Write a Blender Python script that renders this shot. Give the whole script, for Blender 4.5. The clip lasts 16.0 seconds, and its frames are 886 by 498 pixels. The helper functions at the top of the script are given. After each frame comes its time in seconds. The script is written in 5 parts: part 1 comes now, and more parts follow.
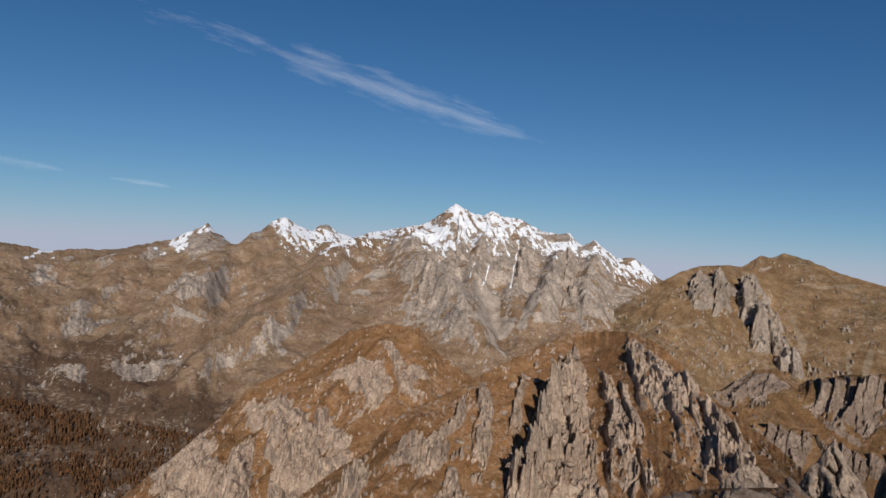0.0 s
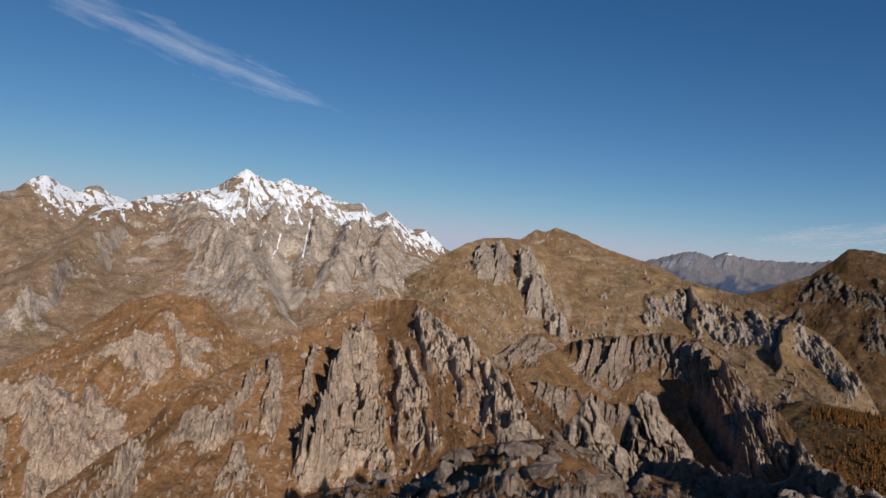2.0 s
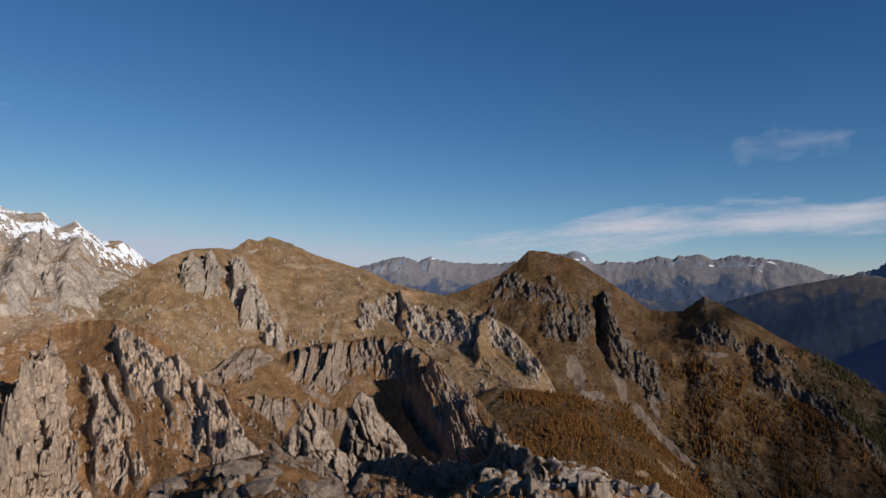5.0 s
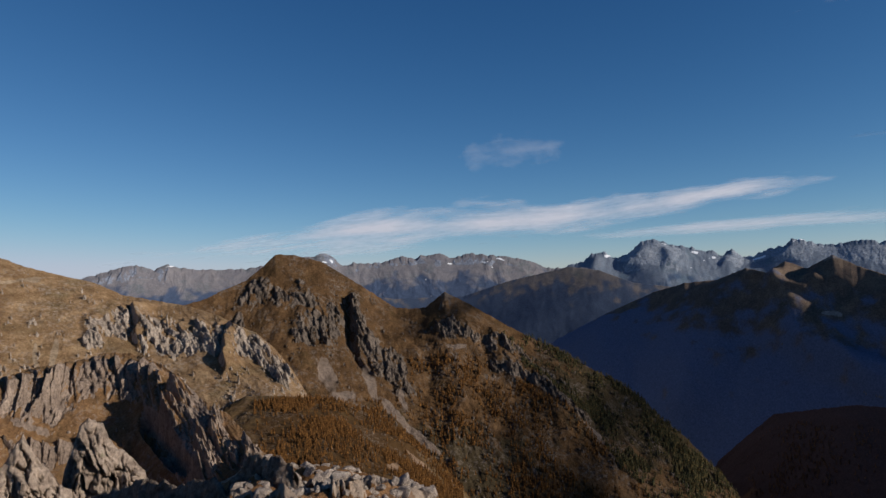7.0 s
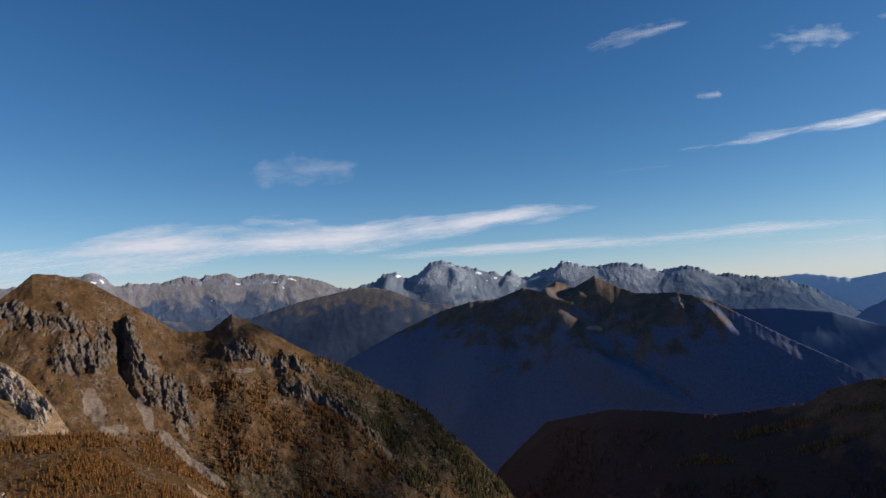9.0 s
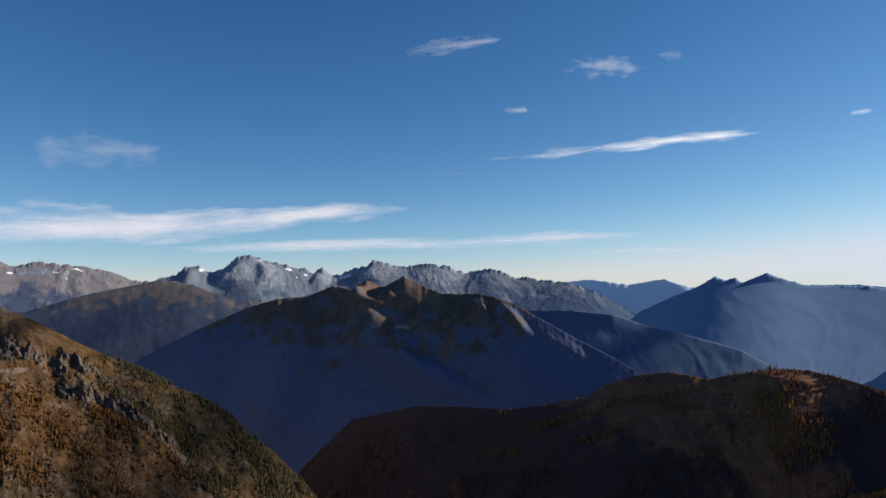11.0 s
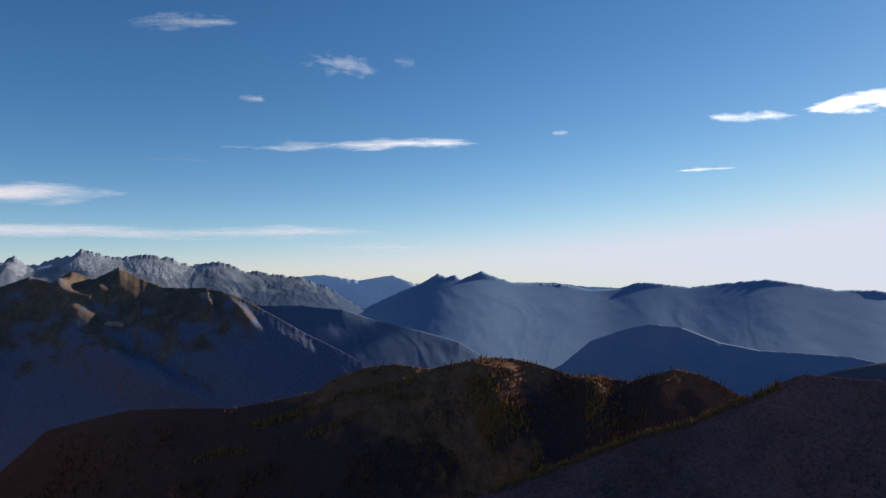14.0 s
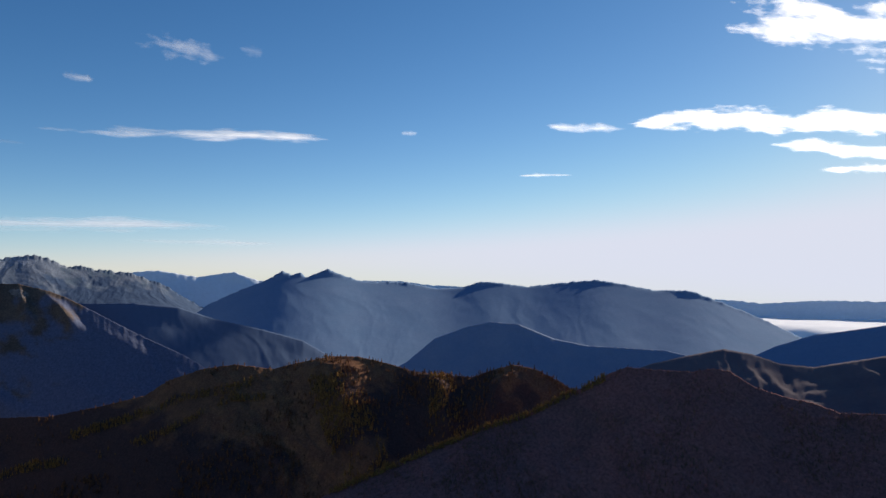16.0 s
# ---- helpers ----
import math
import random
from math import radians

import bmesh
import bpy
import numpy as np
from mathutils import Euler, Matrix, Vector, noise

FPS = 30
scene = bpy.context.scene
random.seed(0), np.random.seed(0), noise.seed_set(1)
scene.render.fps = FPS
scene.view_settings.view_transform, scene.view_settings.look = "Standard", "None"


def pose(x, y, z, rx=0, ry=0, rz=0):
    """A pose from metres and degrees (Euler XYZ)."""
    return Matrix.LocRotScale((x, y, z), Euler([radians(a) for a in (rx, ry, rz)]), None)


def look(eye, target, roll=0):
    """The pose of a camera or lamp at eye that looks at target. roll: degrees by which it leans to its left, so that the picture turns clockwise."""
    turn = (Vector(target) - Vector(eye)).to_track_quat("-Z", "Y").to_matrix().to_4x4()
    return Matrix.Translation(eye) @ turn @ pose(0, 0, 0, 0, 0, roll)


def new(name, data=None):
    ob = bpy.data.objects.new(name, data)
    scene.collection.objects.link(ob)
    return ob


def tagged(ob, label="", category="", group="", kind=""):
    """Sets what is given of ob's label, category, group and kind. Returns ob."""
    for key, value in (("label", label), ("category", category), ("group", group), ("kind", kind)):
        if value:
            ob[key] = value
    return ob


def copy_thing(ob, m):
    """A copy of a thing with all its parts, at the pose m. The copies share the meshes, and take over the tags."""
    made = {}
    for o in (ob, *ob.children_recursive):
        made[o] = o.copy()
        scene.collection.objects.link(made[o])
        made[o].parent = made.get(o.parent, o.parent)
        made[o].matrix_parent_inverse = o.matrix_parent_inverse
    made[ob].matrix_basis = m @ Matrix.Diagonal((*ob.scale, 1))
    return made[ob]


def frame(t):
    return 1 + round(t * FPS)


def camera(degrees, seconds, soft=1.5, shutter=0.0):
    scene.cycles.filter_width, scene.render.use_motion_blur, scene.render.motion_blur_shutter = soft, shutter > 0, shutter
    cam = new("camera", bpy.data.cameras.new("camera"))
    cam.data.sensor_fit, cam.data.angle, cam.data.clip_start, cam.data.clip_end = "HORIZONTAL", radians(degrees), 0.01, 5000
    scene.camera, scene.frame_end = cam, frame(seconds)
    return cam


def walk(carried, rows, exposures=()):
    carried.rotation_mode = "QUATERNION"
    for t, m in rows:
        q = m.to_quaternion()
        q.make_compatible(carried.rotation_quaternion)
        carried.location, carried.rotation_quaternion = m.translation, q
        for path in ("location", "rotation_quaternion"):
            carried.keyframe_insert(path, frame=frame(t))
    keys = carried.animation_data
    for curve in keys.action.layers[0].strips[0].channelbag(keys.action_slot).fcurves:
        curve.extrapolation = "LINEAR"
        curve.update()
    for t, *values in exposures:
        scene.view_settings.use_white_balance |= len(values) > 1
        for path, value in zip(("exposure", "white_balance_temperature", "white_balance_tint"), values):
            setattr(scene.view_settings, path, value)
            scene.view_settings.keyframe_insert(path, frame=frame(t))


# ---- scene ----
cam = camera(65.34, 16.0)
# seconds, heading, pitch and roll in degrees: the camera turns where it stands
PATH = [
    (0.0, -0.07, 3.15, -2.46), (0.5, -1.78, 0.88, -1.05), (1.0, -3.83, -2.21, 0.09), (1.5, -10.78, 0.25, -1.40),
    (2.0, -17.13, 1.42, -2.87), (2.5, -24.97, 2.21, -1.88), (3.0, -28.99, 2.12, -1.81), (3.5, -32.54, 2.31, -1.61),
    (4.0, -35.59, 2.56, -0.78), (6.5, -53.57, 2.65, 0.78), (7.0, -61.03, 2.68, 2.24), (7.5, -65.39, 3.93, 2.40),
    (8.0, -65.84, 4.00, 2.04), (8.5, -70.48, 3.70, 2.60), (9.0, -78.11, 3.62, 2.66), (9.5, -81.71, 3.24, 2.46),
    (12.0, -102.64, 2.82, 0.75), (12.5, -106.58, 2.48, 0.81), (13.0, -110.50, 2.41, 0.60), (13.5, -112.94, 2.29, 0.51),
    (14.0, -115.64, 2.25, 0.36), (14.5, -118.30, 2.12, 0.16), (15.0, -121.48, 1.96, -0.04), (15.5, -125.18, 2.12, -0.11),
    (16.0, -128.27, 2.09, -0.24),
]
walk(cam, [(t, pose(0, 0, 0, 90 + p, r, y)) for t, y, p, r in PATH], [(0.0, -0.06, 6420, 10), (4.0, 0.07, 6420, 10), (7.0, 0.12, 6480, 10), (9.0, 0.46, 6600, 10), (12.0, 0.62, 6800, 11), (16.0, 0.66, 6950, 12)])

# ---- light ----
SUN_BEARING, SUN_HEIGHT = 172.0, 21.0
world = bpy.data.worlds.new("autumn_sky")
scene.world = world
world.use_nodes = True
wn = world.node_tree.nodes
sky = wn.new("ShaderNodeTexSky")
sky.sky_type, sky.sun_disc = "NISHITA", False
sky.sun_elevation, sky.sun_rotation = radians(SUN_HEIGHT), radians(SUN_BEARING)
sky.altitude, sky.air_density, sky.dust_density, sky.ozone_density = 2300, 0.85, 0.4, 1.2
# the clear autumn sky: the sky texture's colours deepened towards the zenith, each channel by its own power
wl = world.node_tree.links
parts_in, parts_out = wn.new("ShaderNodeSeparateXYZ"), wn.new("ShaderNodeCombineXYZ")
wl.new(sky.outputs[0], parts_in.inputs[0])
for k, (scale, power, gain, most) in enumerate(((0.088, 1.55, 1.07, 0.43), (0.110, 1.15, 0.64, 0.475), (0.105, 0.94, 0.69, 0.58))):
    chain = []
    for op, value in (("MULTIPLY", scale), ("POWER", power), ("MULTIPLY", gain), ("SMOOTH_MIN", most)):
        node = wn.new("ShaderNodeMath")
        node.operation = op
        node.inputs[1].default_value = value
        node.inputs[2].default_value = 0.22
        wl.new(chain[-1].outputs[0] if chain else parts_in.outputs[k], node.inputs[0])
        chain.append(node)
    wl.new(chain[-1].outputs[0], parts_out.inputs[k])
wn["Background"].inputs["Strength"].default_value = 1.0
wl.new(parts_out.outputs[0], wn["Background"].inputs["Color"])
sun = new("sun", bpy.data.lights.new("sun", "SUN"))
sun.data.energy, sun.data.angle, sun.data.color = 4.4, radians(0.53), (1.0, 0.93, 0.83)
_b, _e = radians(SUN_BEARING), radians(SUN_HEIGHT)
sun.matrix_world = look((0, 0, 0), (-math.sin(_b) * math.cos(_e), -math.cos(_b) * math.cos(_e), -math.sin(_e)))


# ---- noise on arrays ----
def hashed(ix, iy, seed):
    """A number from 0 to 1 for each cell."""
    h = (ix.astype(np.int64) * 374761393 + iy.astype(np.int64) * 668265263 + seed * 144665) & 0xFFFFFFFF
    h = ((h ^ (h >> 13)) * 1274126177) & 0xFFFFFFFF
    h = ((h ^ (h >> 16)) * 2246822519) & 0xFFFFFFFF
    return ((h ^ (h >> 15)) & 0xFFFFFF) / float(0xFFFFFF)


def perlin(x, y, seed=0):
    x0, y0 = np.floor(x), np.floor(y)
    fx, fy = x - x0, y - y0
    u, v = fx * fx * fx * (fx * (fx * 6 - 15) + 10), fy * fy * fy * (fy * (fy * 6 - 15) + 10)

    def corner(i, j):
        a = hashed(x0 + i, y0 + j, seed) * 2 * math.pi
        return np.cos(a) * (fx - i) + np.sin(a) * (fy - j)

    top = corner(0, 0) * (1 - u) + corner(1, 0) * u
    low = corner(0, 1) * (1 - u) + corner(1, 1) * u
    return (top * (1 - v) + low * v) * 1.4


def fbm(x, y, seed=0, octaves=5, gain=0.5):
    total, amp = 0.0, 1.0
    for k in range(octaves):
        total = total + amp * perlin(x, y, seed + 17 * k)
        x, y, amp = x * 2.03 + 5.1, y * 2.03 - 3.7, amp * gain
    return total


def ridged(x, y, seed=0, octaves=4, gain=0.5):
    total, amp, norm = 0.0, 1.0, 0.0
    for k in range(octaves):
        total = total + amp * (1 - np.abs(perlin(x, y, seed + 31 * k)) * 1.6)
        norm += amp
        x, y, amp = x * 2.1 + 2.3, y * 2.1 + 7.9, amp * gain
    return total / norm


def blocks(x, y, seed=0):
    """Tilted blocks, one to a cell, about -0.7 to 0.7, and how near the joint between two cells is (0 in it)."""
    x0, y0 = np.floor(x), np.floor(y)
    best = np.full(x.shape, 9.0)
    second = np.full(x.shape, 9.0)
    value = np.zeros(x.shape)
    for i in (-1, 0, 1):
        for j in (-1, 0, 1):
            cx, cy = x0 + i, y0 + j
            px, py = cx + hashed(cx, cy, seed), cy + hashed(cx, cy, seed + 7)
            dx, dy = x - px, y - py
            dist = np.sqrt(dx * dx + dy * dy)
            h = (hashed(cx, cy, seed + 13) - 0.5) + dx * (hashed(cx, cy, seed + 19) - 0.5) * 1.6 + dy * (hashed(cx, cy, seed + 23) - 0.5)
            near = dist < best
            second = np.where(near, best, np.minimum(second, dist))
            value = np.where(near, h, value)
            best = np.minimum(best, dist)
    return value, second - best


def step01(x, a, b):
    t = np.clip((x - a) / (b - a), 0, 1)
    return t * t * (3 - 2 * t)


# ---- materials ----
class Nodes:
    """A short way to write a node material."""

    def __init__(self, name, rough=0.9):
        self.mat = bpy.data.materials.new(name)
        self.mat.use_nodes = True
        self.tree = self.mat.node_tree
        self.bsdf = self.tree.nodes["Principled BSDF"]
        self.bsdf.inputs["Roughness"].default_value = rough
        self.bsdf.inputs["Specular IOR Level"].default_value = 0.02
        self.place = self.add("ShaderNodeTexCoord").outputs["Object"]

    def add(self, kind):
        return self.tree.nodes.new(kind)

    def link(self, a, b):
        self.tree.links.new(a, b)

    def noise(self, size, detail=6.0, rough=0.6, stretch=(1, 1, 1)):
        m = self.add("ShaderNodeMapping")
        m.inputs["Scale"].default_value = [k / size for k in stretch]
        self.link(self.place, m.inputs["Vector"])
        n = self.add("ShaderNodeTexNoise")
        n.inputs["Scale"].default_value = 1.0
        n.inputs["Detail"].default_value, n.inputs["Roughness"].default_value = detail, rough
        self.link(m.outputs[0], n.inputs["Vector"])
        return n.outputs["Fac"]

    def attribute(self, name):
        a = self.add("ShaderNodeAttribute")
        a.attribute_name = name
        return a.outputs["Fac"]

    def ramp(self, fac, *stops):
        r = self.add("ShaderNodeValToRGB")
        while len(r.color_ramp.elements) < len(stops):
            r.color_ramp.elements.new(0.5)
        for e, (at, c) in zip(r.color_ramp.elements, stops):
            e.position, e.color = at, (*c, 1) if len(c) == 3 else c
        self.link(fac, r.inputs[0])
        return r.outputs[0]

    def mix(self, fac, a, b, blend="MIX"):
        m = self.add("ShaderNodeMix")
        m.data_type, m.blend_type = "RGBA", blend
        for socket, v in ((m.inputs[0], fac), (m.inputs[6], a), (m.inputs[7], b)):
            if isinstance(v, (int, float)):
                socket.default_value = v
            elif isinstance(v, tuple):
                socket.default_value = (*v, 1)
            else:
                self.link(v, socket)
        return m.outputs[2]

    def math(self, op, a, b):
        m = self.add("ShaderNodeMath")
        m.operation, m.use_clamp = op, True
        for socket, v in zip(m.inputs, (a, b)):
            if isinstance(v, (int, float)):
                socket.default_value = v
            else:
                self.link(v, socket)
        return m.outputs[0]

    def bump(self, height, distance, strength=1.0, after=None):
        n = self.add("ShaderNodeBump")
        n.inputs["Distance"].default_value, n.inputs["Strength"].default_value = distance, strength
        self.link(height, n.inputs["Height"])
        if after is not None:
            self.link(after, n.inputs["Normal"])
        self.link(n.outputs[0], self.bsdf.inputs["Normal"])
        return n.outputs[0]

    def colour(self, c):
        self.link(c, self.bsdf.inputs["Base Color"])
        return self.mat


def slope_material(name, size, grass, stone, scree=(0.33, 0.275, 0.23), snow=(0.78, 0.79, 0.82), relief=1.0, floor=(0.075, 0.05, 0.028), ragged=1.0, speck=0.5, ledge=1.0):
    """Dry turf, bare rock, scree and snow, which the relief of the mesh shares out. size: the grain of the rock in metres."""
    n = Nodes(name)
    tuft, field, wide = n.noise(size * 0.7, 8, 0.75), n.noise(size * 5, 7, 0.66), n.noise(size * 36, 5)
    fleck, moss = n.noise(size * 0.45, 5, 0.75), n.noise(size * 14, 6, 0.65)
    dark, mid, light = grass
    turf = n.ramp(field, (0.3, dark), (0.5, mid), (0.68, light))
    turf = n.mix(n.ramp(moss, (0.52, (0, 0, 0)), (0.66, (0.55, 0.55, 0.55))), turf, tuple(0.8 * c for c in (dark[0] * 0.8, dark[1] * 1.05, dark[2])))
    turf = n.mix(n.ramp(wide, (0.42, (0, 0, 0)), (0.6, (0.5, 0.5, 0.5))), turf, dark)
    turf = n.mix(n.ramp(fleck, (0.58, (0, 0, 0)), (0.7, (0.6, 0.6, 0.6))), turf, tuple(min(0.6, 1.55 * c + 0.03) for c in light))
    turf = n.mix(0.8, turf, n.ramp(tuft, (0.3, (0.42, 0.4, 0.38)), (0.62, (1.2, 1.2, 1.2))), "MULTIPLY")
    turf = n.mix(n.attribute("wood"), turf, n.mix(0.7, floor, n.ramp(tuft, (0.3, (0.4, 0.4, 0.4)), (0.65, (1.3, 1.3, 1.3))), "MULTIPLY"))
    low, high = stone
    grain, vein = n.noise(size, 9, 0.75), n.noise(size * 5, 6, 0.68, (1, 1, 0.4))
    rock = n.ramp(vein, (0.3, low), (0.5, tuple(0.5 * (a + b) for a, b in zip(low, high))), (0.66, high))
    rock = n.mix(0.9, rock, n.ramp(grain, (0.34, (0.3, 0.29, 0.28)), (0.47, (0.85, 0.84, 0.83)), (0.64, (1.25, 1.23, 1.2))), "MULTIPLY")
    loose = n.mix(0.8, scree, n.ramp(grain, (0.35, (0.5, 0.5, 0.5)), (0.65, (1.15, 1.15, 1.15))), "MULTIPLY")
    loose = n.mix(0.6, loose, n.ramp(field, (0.38, (0.62, 0.6, 0.58)), (0.6, (1.1, 1.1, 1.1))), "MULTIPLY")
    spread = n.math("ADD", n.math("MULTIPLY", n.attribute("scree"), 0.8), n.math("MULTIPLY", n.mix(0.5, field, tuft), 0.8))
    c = n.mix(n.ramp(spread, (0.64, (0, 0, 0)), (0.8, (1, 1, 1))), turf, loose)
    stony = n.math("MULTIPLY", n.ramp(n.noise(size * 11, 5, 0.6, (1, 1, ledge)), (0.46, (0, 0, 0)), (0.6, (1, 1, 1))), n.ramp(n.noise(size * 1.5, 6, 0.7, (1, 1, ledge)), (0.5, (0, 0, 0)), (0.58, (1, 1, 1))))
    c = n.mix(n.math("MULTIPLY", stony, speck), c, n.mix(0.5, rock, high))
    c = n.mix(n.math("MULTIPLY", n.ramp(n.noise(size * 8, 6, 0.7, (1, 1, ledge)), (0.54, (0, 0, 0)), (0.66, (1, 1, 1))), 0.8 * speck), c, tuple(0.55 * v for v in dark))
    torn = n.math("ADD", n.math("MULTIPLY", tuft, 1.2 * ragged), n.math("MULTIPLY", field, 1.1 * ragged))
    edge = n.math("SUBTRACT", n.math("ADD", n.math("MULTIPLY", n.attribute("rock"), 0.5), n.math("MULTIPLY", torn, 0.5)), 0.575 * ragged - 0.05)
    share = n.ramp(edge, (0.24, (0, 0, 0)), (0.29, (1, 1, 1)))
    c = n.mix(share, c, rock)
    c = n.mix(n.ramp(n.attribute("snow"), (0.4, (0, 0, 0)), (0.6, (1, 1, 1))), c, snow)
    n.bump(grain, size * 0.6 * relief, 0.9)
    return n.colour(c)


def forest_material(name, size, dark, light, relief=1.0):
    """A slope far off under wood: crowns as grain."""
    n = Nodes(name, 1.0)
    crowns, field = n.noise(size, 6, 0.75), n.noise(size * 14, 6, 0.6)
    c = n.ramp(field, (0.35, dark), (0.65, light))
    c = n.mix(0.25 + 0.35 * relief, c, n.ramp(crowns, (0.3, (0.75, 0.75, 0.77)), (0.7, (1.15, 1.15, 1.15))), "MULTIPLY")
    n.bump(crowns, size * 0.08 * relief, 0.5 * relief)
    return n.colour(c)


TURF = ((0.165, 0.085, 0.038), (0.285, 0.148, 0.068), (0.38, 0.225, 0.115))
STONE = ((0.25, 0.182, 0.138), (0.52, 0.402, 0.312))
near_slope = slope_material("near_turf_and_rock", 0.9, TURF, STONE)
crag_slope = slope_material("crag_rock", 1.1, ((0.125, 0.07, 0.034), (0.215, 0.12, 0.058), (0.30, 0.185, 0.098)), ((0.148, 0.108, 0.085), (0.34, 0.262, 0.208)))
pasture = slope_material("pasture_and_rock", 4.0, ((0.16, 0.096, 0.05), (0.262, 0.162, 0.085), (0.385, 0.262, 0.15)), ((0.21, 0.165, 0.132), (0.44, 0.365, 0.3)), scree=(0.36, 0.265, 0.175))
hill_slope = slope_material("hill_turf_and_rock", 4.0, ((0.064, 0.036, 0.017), (0.106, 0.06, 0.029), (0.158, 0.092, 0.046)), ((0.06, 0.047, 0.038), (0.175, 0.14, 0.116)), scree=(0.2, 0.15, 0.118), floor=(0.055, 0.04, 0.022), speck=0.85)
bench_turf = slope_material("bench_turf", 2.5, ((0.075, 0.046, 0.02), (0.13, 0.078, 0.034), (0.19, 0.118, 0.056)), ((0.12, 0.09, 0.07), (0.27, 0.21, 0.165)), scree=(0.26, 0.17, 0.11), floor=(0.078, 0.043, 0.018))
high_slope = slope_material("high_mountain", 9.0, ((0.185, 0.116, 0.07), (0.29, 0.19, 0.12), (0.39, 0.28, 0.185)), ((0.19, 0.155, 0.13), (0.47, 0.39, 0.325)), scree=(0.46, 0.385, 0.32), floor=(0.12, 0.075, 0.048), relief=0.5, ragged=0.7, speck=0.55, ledge=2.2)
# far rock and ridges: distance haze is painted into the base colours as blue
hazed_rock = slope_material("hazed_rock", 9.0, ((0.16, 0.155, 0.175), (0.19, 0.178, 0.19), (0.225, 0.205, 0.21)), ((0.16, 0.18, 0.23), (0.24, 0.26, 0.315)), relief=0.1, floor=(0.062, 0.085, 0.14), ragged=0.6, speck=0.0)
pale_rock = slope_material("hazed_pale_rock", 9.0, ((0.16, 0.195, 0.25), (0.185, 0.215, 0.265), (0.21, 0.235, 0.275)), ((0.21, 0.25, 0.31), (0.33, 0.355, 0.4)), relief=0.1, floor=(0.07, 0.105, 0.17), ragged=0.6, speck=0.0)
far_brown = slope_material("hazed_brown_ridge", 8.0, ((0.10, 0.10, 0.115), (0.145, 0.125, 0.12), (0.20, 0.165, 0.145)), ((0.16, 0.15, 0.16), (0.26, 0.24, 0.24)), relief=0.15, floor=(0.05, 0.068, 0.11), speck=0.0)
# blue floor: valley haze painted into the wood's colour
valley_wood = slope_material("hazed_valley_wood", 8.0, ((0.10, 0.078, 0.066), (0.155, 0.112, 0.085), (0.22, 0.158, 0.112)), ((0.12, 0.11, 0.11), (0.26, 0.225, 0.2)), relief=0.15, floor=(0.12, 0.138, 0.205), speck=0.0)
# far woods: the blue is painted haze, not the trees' own colour
wood_deep = forest_material("hazed_deep_wood", 10.0, (0.085, 0.125, 0.2), (0.095, 0.135, 0.21), 0.15)
wood_far = forest_material("hazed_far_wood", 10.0, (0.2, 0.26, 0.36), (0.25, 0.29, 0.37), 0.3)
wood_blue = forest_material("hazed_blue_wood", 14.0, (0.14, 0.225, 0.345), (0.16, 0.24, 0.36), 0.15)
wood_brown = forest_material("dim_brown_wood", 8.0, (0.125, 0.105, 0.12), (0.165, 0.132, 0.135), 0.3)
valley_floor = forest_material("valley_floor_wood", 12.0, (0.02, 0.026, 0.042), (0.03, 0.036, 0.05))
# almost white: the thickest haze, put into the colour of the horizon range
wood_pale = forest_material("hazed_pale_range", 20.0, (0.62, 0.70, 0.79), (0.66, 0.74, 0.82), 0.2)
# the darker floor colour paints shade onto slopes of the autumn hill
wood_dark = slope_material("wooded_hill", 5.0, ((0.16, 0.078, 0.05), (0.23, 0.112, 0.06), (0.31, 0.155, 0.07)), ((0.17, 0.09, 0.06), (0.23, 0.13, 0.08)), relief=0.3, floor=(0.088, 0.052, 0.044), speck=0.0)
wood_dusk = slope_material("shaded_hill", 5.0, ((0.26, 0.105, 0.094), (0.29, 0.116, 0.1), (0.32, 0.13, 0.106)), ((0.26, 0.12, 0.09), (0.31, 0.14, 0.10)), relief=0.05, speck=0.0)


# ---- mountains ----
def sheet(name, X, Y, Z, mat, fields):
    """A mesh from a grid of places, with the fields as attributes."""
    m, n = X.shape
    mesh = bpy.data.meshes.new(name)
    mesh.vertices.add(m * n)
    mesh.vertices.foreach_set("co", np.stack([X, Y, Z], -1).astype(np.float32).ravel())
    i = np.arange(m * n).reshape(m, n)
    quads = np.stack([i[:-1, :-1], i[:-1, 1:], i[1:, 1:], i[1:, :-1]], -1).reshape(-1, 4)
    mesh.loops.add(quads.size)
    mesh.polygons.add(len(quads))
    mesh.loops.foreach_set("vertex_index", quads.astype(np.int32).ravel())
    mesh.polygons.foreach_set("loop_start", np.arange(0, quads.size, 4, dtype=np.int32))
    mesh.polygons.foreach_set("use_smooth", np.ones(len(quads), dtype=bool))
    for key, values in fields.items():
        mesh.attributes.new(key, "FLOAT", "POINT").data.foreach_set("value", np.broadcast_to(values, X.shape).astype(np.float32).ravel())
    mesh.update(calc_edges=True)
    mesh.materials.append(mat)
    return new(name, mesh)


def zone(B, E, b, e, rb, re, lean=0.0):
    """1 in the middle of an oval patch of hillside, 0 at its rim, below 0 outside; lean slants it."""
    db, de = B - b - lean * (E - e), E - e
    return 1 - np.sqrt((db / rb) ** 2 + (de / re) ** 2)


PLACES = {}


